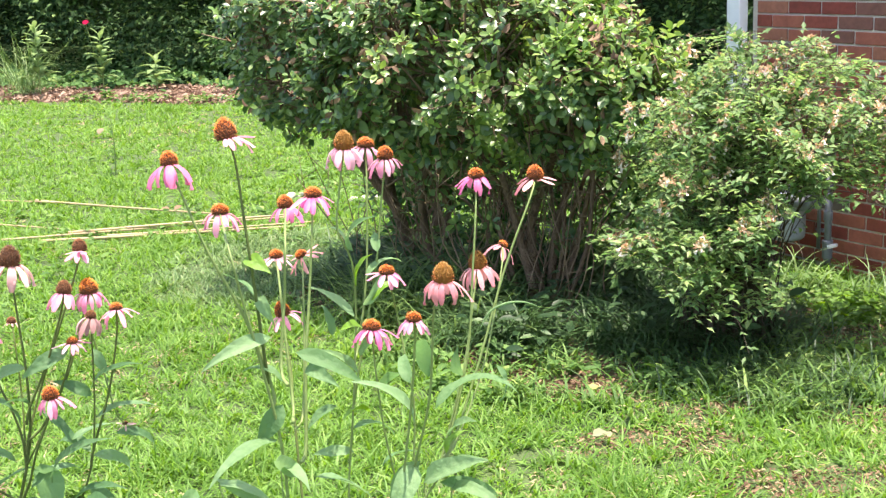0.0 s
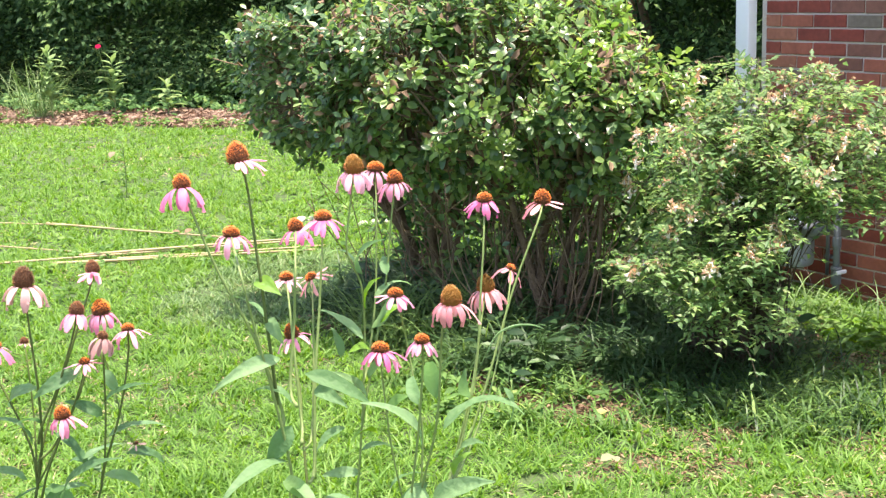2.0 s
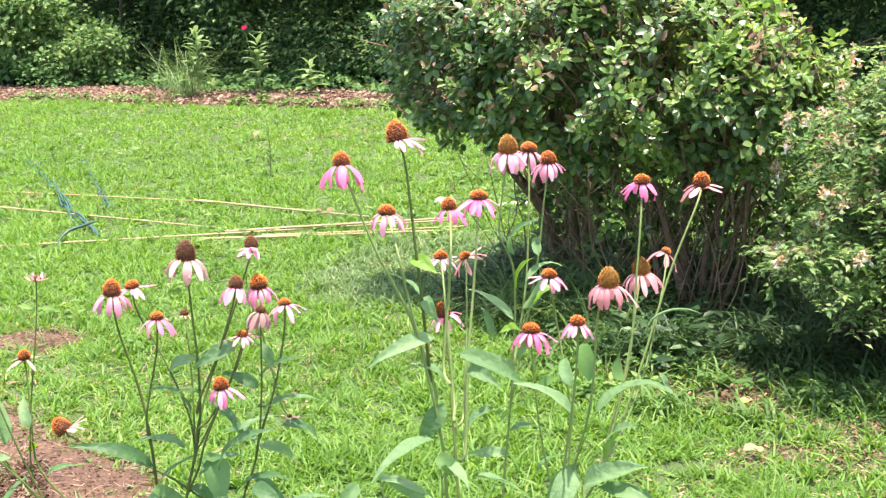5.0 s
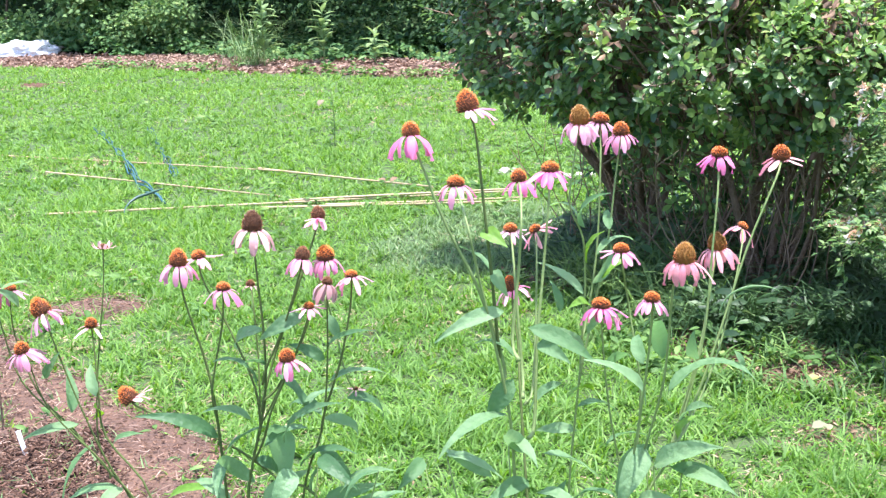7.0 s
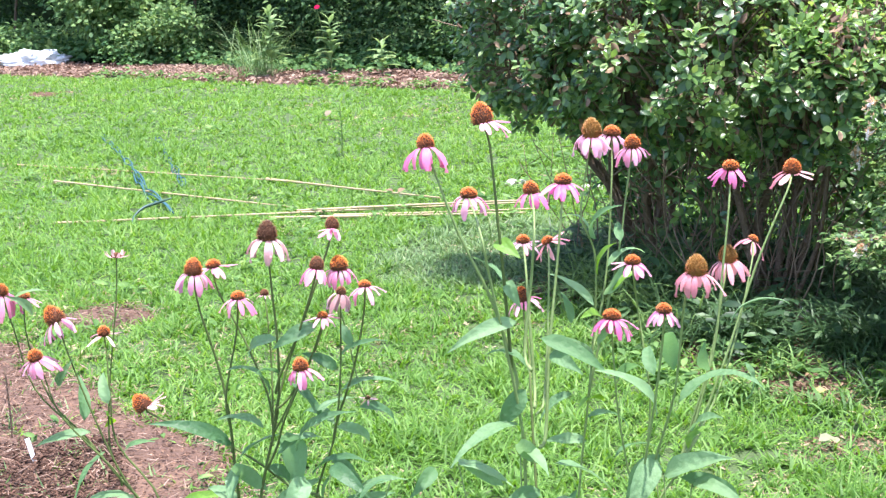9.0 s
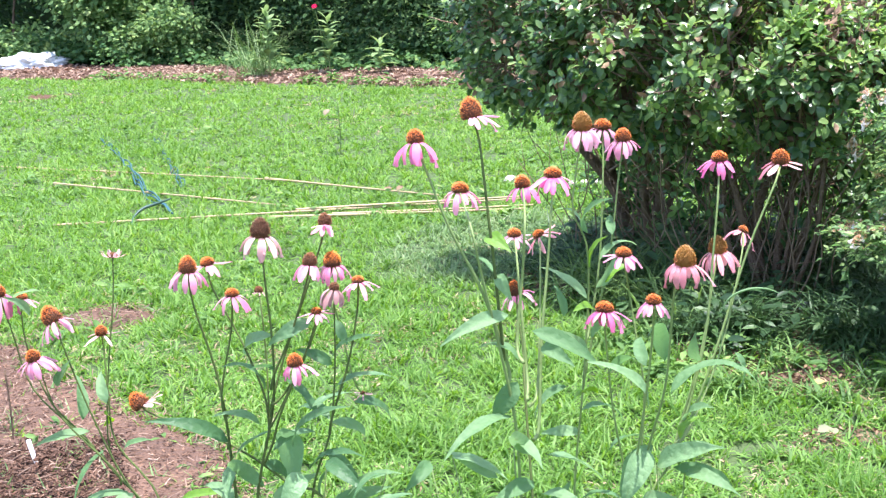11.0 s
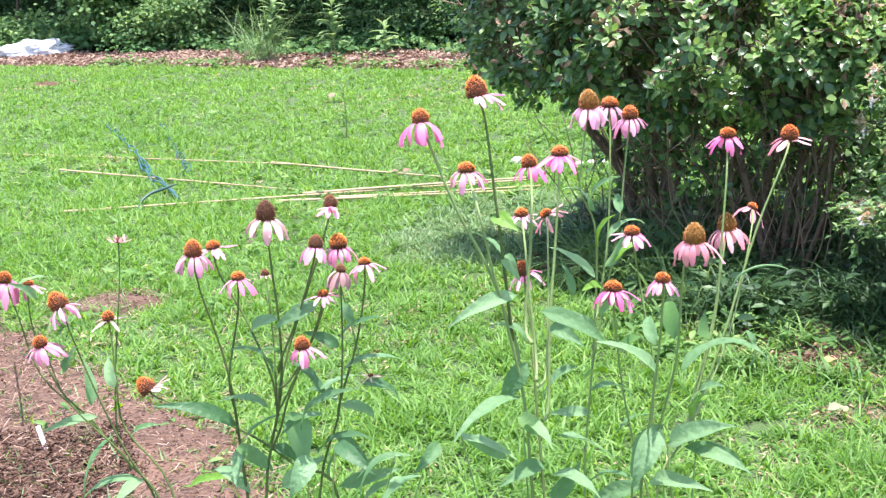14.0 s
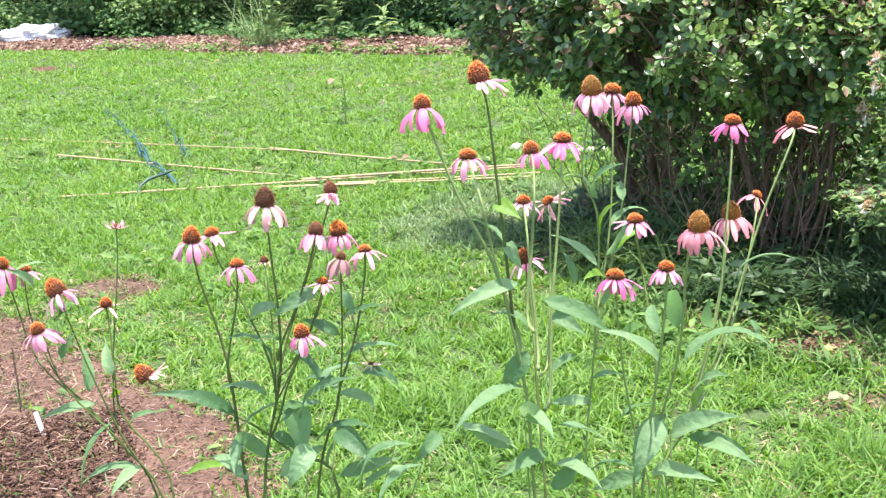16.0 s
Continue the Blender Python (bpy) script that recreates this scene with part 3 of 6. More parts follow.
stuff("woodland_leaves", mesh_np("woodland_leaves", *wl, M_WOODS), "dense dark green woodland with an unseen shading canopy", "woodland")
tr = []
for i in range(10):
    x = rng.uniform(-15, 8)
    y = bed_far(x) + rng.uniform(1.4, 3.6)
    h = rng.uniform(2.5, 4.5)
    lx, ly = rng.normal(0, 0.5), rng.normal(-0.3, 0.3)
    r = rng.uniform(0.02, 0.07)
    tr.append(tube([(x, y, -0.05), (x + lx * 0.3, y + ly * 0.2, h * 0.4), (x + lx, y + ly, h)], [r, r * 0.8, r * 0.4]))
stuff("woodland_trunks", mesh_np("woodland_trunks", *join(tr), M_BARK), "thin dark trunks in the woodland shade", "woodland")
# Dark sheet behind the leaves, painted to read as unlit depth.
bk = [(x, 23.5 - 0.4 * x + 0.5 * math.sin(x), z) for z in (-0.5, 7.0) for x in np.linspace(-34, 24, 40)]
stuff("backdrop", mesh_np("backdrop", bk, [(i, i + 1, i + 41, i + 40) for i in range(39)], M_BACKSHADE), "near-black sheet painted as deep woodland shade", "backdrop", "structure")


def low_cover(n, test, x0, x1, y0, y1, z0, z1, s0, s1, tpl):
    x, y = rng.uniform(x0, x1, n), rng.uniform(y0, y1, n)
    k = np.array([test(a, b) > 0 for a, b in zip(x, y)])
    x, y = x[k], y[k]
    n = len(x)
    top = np.array([0.5 + 0.9 * vnoise(a, b, 1.3) for a, b in zip(x, y)]).clip(0.1, 1)
    z = z0 + (z1 - z0) * rng.uniform(0.2, 1, n) * top
    az = rng.uniform(0, 2 * math.pi, n)
    d = np.stack([np.cos(az), np.sin(az), rng.normal(-0.1, 0.35, n)], 1)
    up = np.tile((0.0, -0.25, 1.0), (n, 1)) + rng.normal(0, 0.4, (n, 3))
    return scatter(*tpl, np.stack([x, y, z], 1), d, up, rng.uniform(s0, s1, n))


# The floor takes the same near-black, as shade under the shrubs.
patch("woodland_floor", lambda x, y: min(y - bed_far(x), 30 - 0.4 * x - y), -16, 10, 12, 33, 0.25, 0.02, M_BACKSHADE, "woodland floor coloured near black as shade", "ground")
ivy = low_cover(80000, lambda x, y: min(y - bed_far(x) + 0.40 + 0.5 * vnoise(x, y, 1.1), bed_far(x) + 3.2 - y), -15, 4, 13, 26, 0.03, 0.48, 0.06, 0.11, simple_leaf(0.8, 0.06, 0.1))
stuff("ivy", mesh_np("ivy", *ivy, M_IVY), "low green ivy ground cover behind the mulch", "ground cover")


# ---- house corner ----
WALL_M = Matrix(((0.545, 0.839, 0, 1.66), (-0.839, 0.545, 0, 6.63), (0, 0, 1, 0), (0, 0, 0, 1)))  # x along the wall, y into it
BRICK_L, COURSE, JOINT = 0.203, 0.0677, 0.010
COURSE_0 = 1.381 - 24 * COURSE


def wall_box(name, x0, x1, y0, y1, z0, z1, material, label, category):
    bm = box((x1 - x0, y1 - y0, z1 - z0), ((x0 + x1) / 2, (y0 + y1) / 2, (z0 + z1) / 2))
    me = bpy.data.meshes.new(name)
    bm.to_mesh(me)
    bm.free()
    me.materials.append(material)
    ob = new(name, me)
    ob.matrix_world = WALL_M
    return tagged(ob, label, category, kind="structure")


wall_front = wall_box("wall_front", -0.03, 5.0, 0.008, 0.22, -0.3, 2.45, M_MORTAR, "red brick house wall with pale mortar joints", "wall")
wall_side = wall_box("wall_side", -0.03, 0.18, 0.22, 6.0, -0.3, 2.45, M_MORTAR, "brick side wall of the house", "wall")
wall_box("roof", -0.35, 5.3, -0.04, 6.3, 2.45, 2.57, M_WHITE, "white painted eaves board of the house", "roof")


def brick_mesh(length):
    bm = box((length, 0.05, COURSE - JOINT), (length / 2, 0.025, (COURSE - JOINT) / 2), 0.0022, 1)
    me = bpy.data.meshes.new("brick")
    bm.to_mesh(me)
    bm.free()
    me.materials.append(M_BRICK)
    return me


BRICK = brick_mesh(BRICK_L - JOINT)
HALF = brick_mesh(BRICK_L / 2 - JOINT)


def lay_bricks():
    rb = random.Random(11)
    far = []
    for row in range(-2, 35):
        z = COURSE_0 + row * COURSE + JOINT / 2
        shift = 0.0 if row % 2 == 0 else -BRICK_L / 2
        for i in range(0, 25):
            s = shift + i * BRICK_L + JOINT / 2
            me = BRICK
            if s < 0:
                s, me = JOINT / 2, HALF
            if s < 1.75 and z < 1.72:
                ob = new("brick", me)
                ob.parent = wall_front
                ob.location = (s + rb.uniform(-0.0015, 0.0015), rb.uniform(-0.002, 0.0015), z + rb.uniform(-0.001, 0.001))
                ob.rotation_euler = (0, rb.uniform(-0.004, 0.004), rb.uniform(-0.006, 0.006))
            else:
                far.append((s, z))
    v, f = [], []
    for s, z in far:
        o = len(v)
        L, H = BRICK_L - JOINT, COURSE - JOINT
        v += [(s, 0, z), (s + L, 0, z), (s + L, 0, z + H), (s, 0, z + H), (s, 0.03, z), (s + L, 0.03, z), (s + L, 0.03, z + H), (s, 0.03, z + H)]
        f += [(o, o + 1, o + 2, o + 3), (o + 4, o, o + 3, o + 7), (o + 1, o + 5, o + 6, o + 2), (o + 3, o + 2, o + 6, o + 7), (o + 4, o + 5, o + 1, o)]
    ob = part("brick_rest", mesh_np("brick_rest", v, f, M_BRICK, smooth=False), None, wall_front)
    tagged(ob, kind="stuff")


def downspout():
    t = thing("downspout", "white painted metal downspout at the brick corner", "downspout")
    t.matrix_world = WALL_M @ Matrix.Translation((-0.085, -0.05, 0))
    part("pipe", box((0.088, 0.065, 2.38), (0, 0, 1.25), 0.006), M_WHITE, t)
    for z in (0.9, 2.2):
        part("strap", box((0.105, 0.074, 0.03), (0, 0.004, z), 0.003), M_WHITE, t)
    part("elbow", box((0.10, 0.16, 0.07), (0, -0.05, 0.06), 0.008), M_WHITE, t)


def gas_meter():
    t = thing("gas_meter", "weathered grey gas meter with pipes on the wall", "gas meter")
    t.matrix_world = WALL_M @ Matrix.Translation((0.275, -0.13, 0.27))
    part("housing", box((0.28, 0.15, 0.25), (0, 0, 0), 0.035, 4), M_METER, t)
    part("front_cover", box((0.22, 0.03, 0.21), (0, -0.085, -0.005), 0.012, 3), M_METER, t)
    part("neck", box((0.19, 0.10, 0.06), (0, 0, 0.145), 0.018, 3), M_METER, t)
    part("dial", cyl(0.05, 0.05, 0.012, (0, -0.105, 0.035), 24, Matrix.Rotation(math.pi / 2, 4, "X")), M_DIAL, t, "pale round meter dial")
    for a in range(10):
        x, z = 0.098 * math.cos(a * 0.628), -0.005 + 0.092 * math.sin(a * 0.628)
        part("bolt", cyl(0.007, 0.007, 0.012, (x, -0.104, z), 6, Matrix.Rotation(math.pi / 2, 4, "X")), M_PIPE, t)
    reg = part("regulator", cyl(0.055, 0.055, 0.07, (0.19, -0.01, 0.10), 24, Matrix.Rotation(math.pi / 2, 4, "X"), 0.012), M_PIPE, t, "round dark grey regulator")
    part("cap", cyl(0.03, 0.026, 0.06, (0.19, -0.07, 0.10), 18, Matrix.Rotation(math.pi / 2, 4, "X")), M_PIPE, reg)
    part("elbow", mesh_np("elbow", *tube([(0.07, 0, 0.16), (0.075, 0, 0.22), (0.12, 0, 0.24), (0.19, 0, 0.23), (0.20, 0, 0.15)], [0.017] * 5, 10), M_PIPE), None, t)
    p = thing("riser_pipe", "grey painted gas riser pipe with couplings", "pipe")
    p.matrix_world = WALL_M @ Matrix.Translation((0.575, -0.105, 0))
    part("pipe", cyl(0.017, 0.017, 0.62, (0, 0, 0.31), 16), M_PIPE, p)
    for z, r, h in ((0.125, 0.025, 0.07), (0.17, 0.027, 0.02), (0.30, 0.022, 0.05), (0.44, 0.024, 0.04), (0.60, 0.025, 0.05)):
        part("coupling", cyl(r, r, h, (0, 0, z), 16, None, 0.003), M_PIPE, p)
    part("valve_handle", box((0.012, 0.07, 0.02), (0.03, 0, 0.155), 0.004), M_WHITE, p, "small pale valve handle")
    q = thing("thin_pipe", "thin grey conduit beside the gas meter", "pipe")
    q.matrix_world = WALL_M @ Matrix.Translation((0.47, -0.045, 0))
    part("pipe", cyl(0.010, 0.010, 0.5, (0, 0, 0.36), 12), M_PIPE, q)
    for z in (0.2, 0.5):
        part("clip", box((0.05, 0.03, 0.015), (0, 0.02, z), 0.003), M_PIPE, q)


downspout()
gas_meter()


# ---- trimmed evergreen shrub ----
WITHERED = ((0.70, 5.25, 1.25), (-0.43, 5.80, 1.46), (-0.24, 5.42, 1.19), (-0.32, 5.7, 1.38))  # tufts of dead leaves
def camellia():
    t = thing("camellia_bush", "large trimmed evergreen bush with glossy leaves", "bush", (0.3, 6.0, 0))
    inv = np.array((0.3, 6.0, 0.0))
    lobes = [((-0.41, 6.30, 1.20), (0.61, 0.44, 0.54)), ((-0.04, 6.06, 1.14), (0.60, 0.70, 0.54)), ((0.22, 5.70, 1.16), (0.58, 0.46, 0.46)), ((0.66, 5.60, 1.04), (0.46, 0.44, 0.33)), ((0.46, 5.92, 1.32), (0.38, 0.46, 0.34)), ((0.05, 5.82, 1.24), (0.46, 0.44, 0.40)), ((-0.24, 5.98, 1.04), (0.34, 0.40, 0.34)), ((0.12, 6.42, 1.50), (0.74, 0.56, 0.40)), ((0.42, 6.1, 1.28), (0.40, 0.5, 0.40))]
    r = np.random.default_rng(21)
    # stems
    stems = [((-0.14, 6.72), (-0.55, 6.45, 1.1), 0.058), ((-0.10, 6.78), (-0.28, 6.5, 1.15), 0.055), ((-0.05, 6.70), (0.05, 6.3, 1.2), 0.048), ((-0.02, 6.55), (0.12, 6.0, 1.15), 0.03),
             ((0.45, 5.66), (0.12, 5.72, 1.15), 0.036), ((0.47, 5.70), (0.34, 5.8, 1.25), 0.042), ((0.50, 5.76), (0.62, 5.75, 1.15), 0.034), ((0.53, 5.72), (0.82, 5.62, 1.05), 0.026), ((0.56, 5.80), (0.70, 6.0, 1.1), 0.022), ((0.48, 5.62), (0.50, 5.5, 1.0), 0.018),
             ((-0.02, 6.30), (-0.20, 5.85, 1.45), 0.034), ((0.03, 6.25), (-0.06, 5.80, 1.40), 0.030), ((-0.06, 6.45), (-0.14, 5.95, 1.5), 0.026), ((0.40, 5.78), (0.05, 5.62, 1.25), 0.020), ((0.52, 5.60), (0.72, 5.45, 1.05), 0.020)]
    for i in range(9):
        bx, by = ((-0.08, 6.6), (0.48, 5.74))[i % 2]
        stems.append(((bx + r.normal(0, 0.12), by + r.normal(0, 0.10)), (bx + r.normal(0, 0.35), by + r.normal(-0.05, 0.2), r.uniform(0.85, 1.1)), r.uniform(0.008, 0.016)))
    for (bx, by), tip, rad in stems:
        b, e = np.array((bx, by, -0.03)), np.array(tip)
        mid1, mid2 = b + (e - b) * 0.3 + np.append(r.normal(0, 0.045, 2), 0.02), b + (e - b) * 0.65 + np.append(r.normal(0, 0.075, 2), 0)
        part("trunk", mesh_np("trunk", *tube([b - inv, mid1 - inv, mid2 - inv, e - inv], [rad * 0.7, rad * 0.5, rad * 0.42, rad * 0.25], 8), M_BARK), None, t)
        for _ in range(5):
            f = r.uniform(0.45, 0.95)
            a = b + (e - b) * f
            o = a + r.normal(0, 0.16, 3) + np.array((0, 0, 0.22))
            if min((((o - np.array(q)) / np.array(w)) ** 2).sum() for q, w in lobes) > 0.7:
                continue
            part("limb", mesh_np("limb", *tube([a - inv, (a + o) / 2 + r.normal(0, 0.03, 3) - inv, o - inv], [rad * 0.4, rad * 0.25, rad * 0.1], 5), M_BARK), None, t)
    # leafy shoots on the lobes' skins, gathered in clumps with gaps between
    cent, outw = [], []
    for c, s in lobes:
        n = int(1080 * (s[0] * s[1] + s[0] * s[2] + s[1] * s[2]) / 0.9)
        d = unit_dirs(n, r)
        c, s = np.array(c), np.array(s)
        bump = np.array([1 + 0.15 * noise.noise(Vector(k) * 2.2 + Vector(c)) + 0.27 * noise.noise(Vector(k) * 5.0 + Vector(c)) for k in d])
        p = c + d * s * (r.uniform(0.62, 1.0, n) ** 0.4 * bump)[:, None]
        ok = np.ones(n, bool)
        for c2, s2 in lobes:
            if tuple(c2) != tuple(c):
                ok &= (((p - np.array(c2)) / (np.array(s2) * 0.80)) ** 2).sum(1) > 1
        ok &= p[:, 2] > 0.72 + 0.09 * np.sin(p[:, 0] * 9) + 0.06 * r.normal(size=n)
        hole = np.array([noise.noise(Vector(k) * 4.2) for k in p])
        ok &= (p[:, 2] < 1.50) | (np.sin(p[:, 0] * 31 + p[:, 1] * 17) > 0.6)
        ok &= (p[:, 1] < 6.55) | (p[:, 0] > -0.15)  # the back is open towards the lawn
        ok &= (p[:, 0] > -0.30) | (np.abs(d[:, 2]) < 0.6) | (np.sin(p[:, 0] * 37 + p[:, 1] * 23) > np.where(d[:, 2] > 0, 0.45, -0.7))
        ok &= hole > np.where(d[:, 2] < -0.35, np.where(p[:, 0] < -0.3, -0.12, 0.12), np.where(d[:, 2] < 0.8, -0.17, -0.25))
        # the open cleft where the middle stems show
        ok &= (((p - np.array((-0.14, 5.45, 1.00))) / np.array((0.08, 0.30, 0.24))) ** 2).sum(1) > 1
        cent.append(p[ok])
        outw.append((d / s)[ok])
    # shaded leaves deep inside
    for c, s in lobes[1:]:
        d = unit_dirs(40, r)
        p = np.array(c) + d * np.array(s) * r.uniform(0.35, 0.74, 40)[:, None]
        ok = p[:, 2] > 0.82
        cent.append(p[ok])
        outw.append(d[ok])
    # sparse leaves on low shoots
    m = 120
    cent.append(np.stack([r.uniform(-0.12, 0.95, m), r.uniform(5.5, 6.4, m), 0.82 - 0.62 * r.uniform(0, 1, m) ** 1.6], 1))
    outw.append(unit_dirs(m, r) + np.array((0, -0.3, 0.3)))
    cent, outw = np.concatenate(cent), np.concatenate(outw)
    outw /= np.linalg.norm(outw, axis=1, keepdims=True)
    axis = outw * 0.75 + np.array((0, -0.05, 0.55)) + r.normal(0, 0.28, outw.shape)
    axis /= np.linalg.norm(axis, axis=1, keepdims=True)
    side = np.cross(axis, unit_dirs(len(axis), r))
    side /= np.linalg.norm(side, axis=1, keepdims=True)
    third = np.cross(axis, side)
    k = 10
    big = r.uniform(0.75, 1.15, len(cent))
    # Lighter shoots weighted to the top and right, painting in the sun.
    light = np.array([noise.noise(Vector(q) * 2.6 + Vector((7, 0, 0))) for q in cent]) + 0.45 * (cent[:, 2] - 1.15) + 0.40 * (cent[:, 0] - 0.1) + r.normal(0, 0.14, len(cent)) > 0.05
    locs, dirs, ups, sizes, young_lit = [], [], [], [], []
    for i in range(k):
        u = i / (k - 1)
        a = i * 2.39996 + r.uniform(-0.4, 0.4, len(cent))
        ring = side * np.cos(a)[:, None] + third * np.sin(a)[:, None]
        th = (1.50 - 0.85 * u + r.normal(0, 0.16, len(cent)))[:, None]
        locs.append(cent + axis * (-0.085 + 0.09 * u) + ring * 0.006)
        dirs.append(axis * np.cos(th) + ring * np.sin(th) - np.array((0, 0, 0.10)))
        ups.append(axis + np.array((0, 0, 0.35)) + r.normal(0, 0.22, cent.shape))
        sizes.append((0.064 - 0.022 * u) * big * r.uniform(0.8, 1.15, len(cent)))
        young_lit.append(light & (u > 0.35))
    locs, dirs, ups, sizes, young_lit = (np.concatenate(q) for q in (locs, dirs, ups, sizes, young_lit))
    tpl = oval_template(0.56, 0.07, 0.16)
    v, f = scatter(*tpl, locs - inv, dirs, ups, sizes)
    crown = mesh_np("crown", v, f, [M_CAMELLIA, M_YOUNGLIT], np.repeat(young_lit.astype(int), len(tpl[1])))
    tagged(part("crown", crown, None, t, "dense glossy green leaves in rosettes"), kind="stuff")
    # inner twigs and withered leaves
    tw = []
    for i in range(1100):
        p = cent[r.integers(len(cent))]
        c = min((np.array(q) for q, _ in lobes), key=lambda q: np.linalg.norm(q - p))
        tw.append(tube([p - inv, p + (c - p) * 0.2 + r.normal(0, 0.04, 3) - inv, p + (c - p) * 0.45 + r.normal(0, 0.06, 3) + np.array((0, 0, -0.08)) - inv], [0.0026, 0.0042, 0.0068], 3))
    # thin shoots that rise among the trunks
    for i in range(70):
        b = np.array(((-0.06, 6.35, -0.02), (0.48, 5.68, -0.02), (0.22, 5.95, -0.02))[i % 3]) + np.append(r.normal(0, 0.16, 2), 0)
        e = b + np.array((r.normal(0, 0.24), r.normal(-0.05, 0.16), r.uniform(0.45, 1.05)))
        mid = (b + e) / 2 + r.normal(0, 0.07, 3)
        tw.append(tube([b - inv, (b + mid) / 2 + r.normal(0, 0.025, 3) - inv, mid - inv, e - inv], [r.uniform(0.003, 0.006), 0.0035, 0.003, 0.0014], 4))
        for _ in range(3):
            a = mid + (e - mid) * r.uniform(0, 0.9)
            tw.append(tube([a - inv, a + r.normal(0, 0.10, 3) + np.array((0, 0, 0.06)) - inv], [0.0026, 0.0012], 3))
    tagged(part("twig", mesh_np("twig", *join(tw), M_TWIG), None, t, "thin brown twigs"), kind="stuff")
    m = 1100
    p = cent[r.integers(len(cent), size=m)] - 0.05 * outw[r.integers(len(outw), size=m)]
    for c, k, s in ((WITHERED[0], 34, 0.07), (WITHERED[1], 26, 0.08), (WITHERED[2], 22, 0.06), (WITHERED[3], 20, 0.07)):
        p = np.concatenate([p, np.array(c) + r.normal(0, s * 0.7, (k, 3))])
    m = len(p)
    v, f = scatter(*leaf_template(0.5, 0.15, 0.25), p - inv, unit_dirs(m, r), unit_dirs(m, r), r.uniform(0.028, 0.055, m))
    tagged(part("withered_leaves", mesh_np("withered_leaves", v, f, M_DEAD), None, t, "brown withered leaves"), kind="stuff")


camellia()


# ---- flowering shrub by the wall ----
def bell_cluster(seed):
    """Sepals and hanging bells of one flower cluster, as arrays."""
    r = np.random.default_rng(seed)
    vs, fs, ix = [], [], []
    base = 0
    for i in range(8):
        o = r.normal(0, 0.014, 3)
        d = np.array((r.normal(0, 0.6), r.normal(0, 0.6), -0.6))
        d /= np.linalg.norm(d)
        v, f = scatter(*leaf_template(0.5, 0.1, 0.1), np.repeat(o[None], 4, 0), -d + r.normal(0, 0.9, (4, 3)), unit_dirs(4, r), 0.013)
        vs.append(v), fs.append(f + base), ix.append(np.zeros(len(f), int))
        base += len(v)
        if r.random() < 0.34:
            a = np.cross(d, (0.2, 1, 0.1))
            a /= np.linalg.norm(a)
            b = np.cross(d, a)
            ring = [(0.0, 0.001), (0.007, 0.0025), (0.012, 0.004), (0.015, 0.007)]
            v = np.array([o + d * h + (a * math.cos(q) + b * math.sin(q)) * w for h, w in ring for q in np.arange(5) * 1.2566])
            f = []
            for k in range(3):
                for q in range(5):
                    e = (q + 1) % 5
                    f += [(k * 5 + q, k * 5 + e, k * 5 + 5 + e), (k * 5 + q, k * 5 + 5 + e, k * 5 + 5 + q)]
            vs.append(v), fs.append(np.array(f) + base), ix.append(np.ones(len(f), int))
            base += len(v)
    return np.concatenate(vs), np.concatenate(fs), np.concatenate(ix)


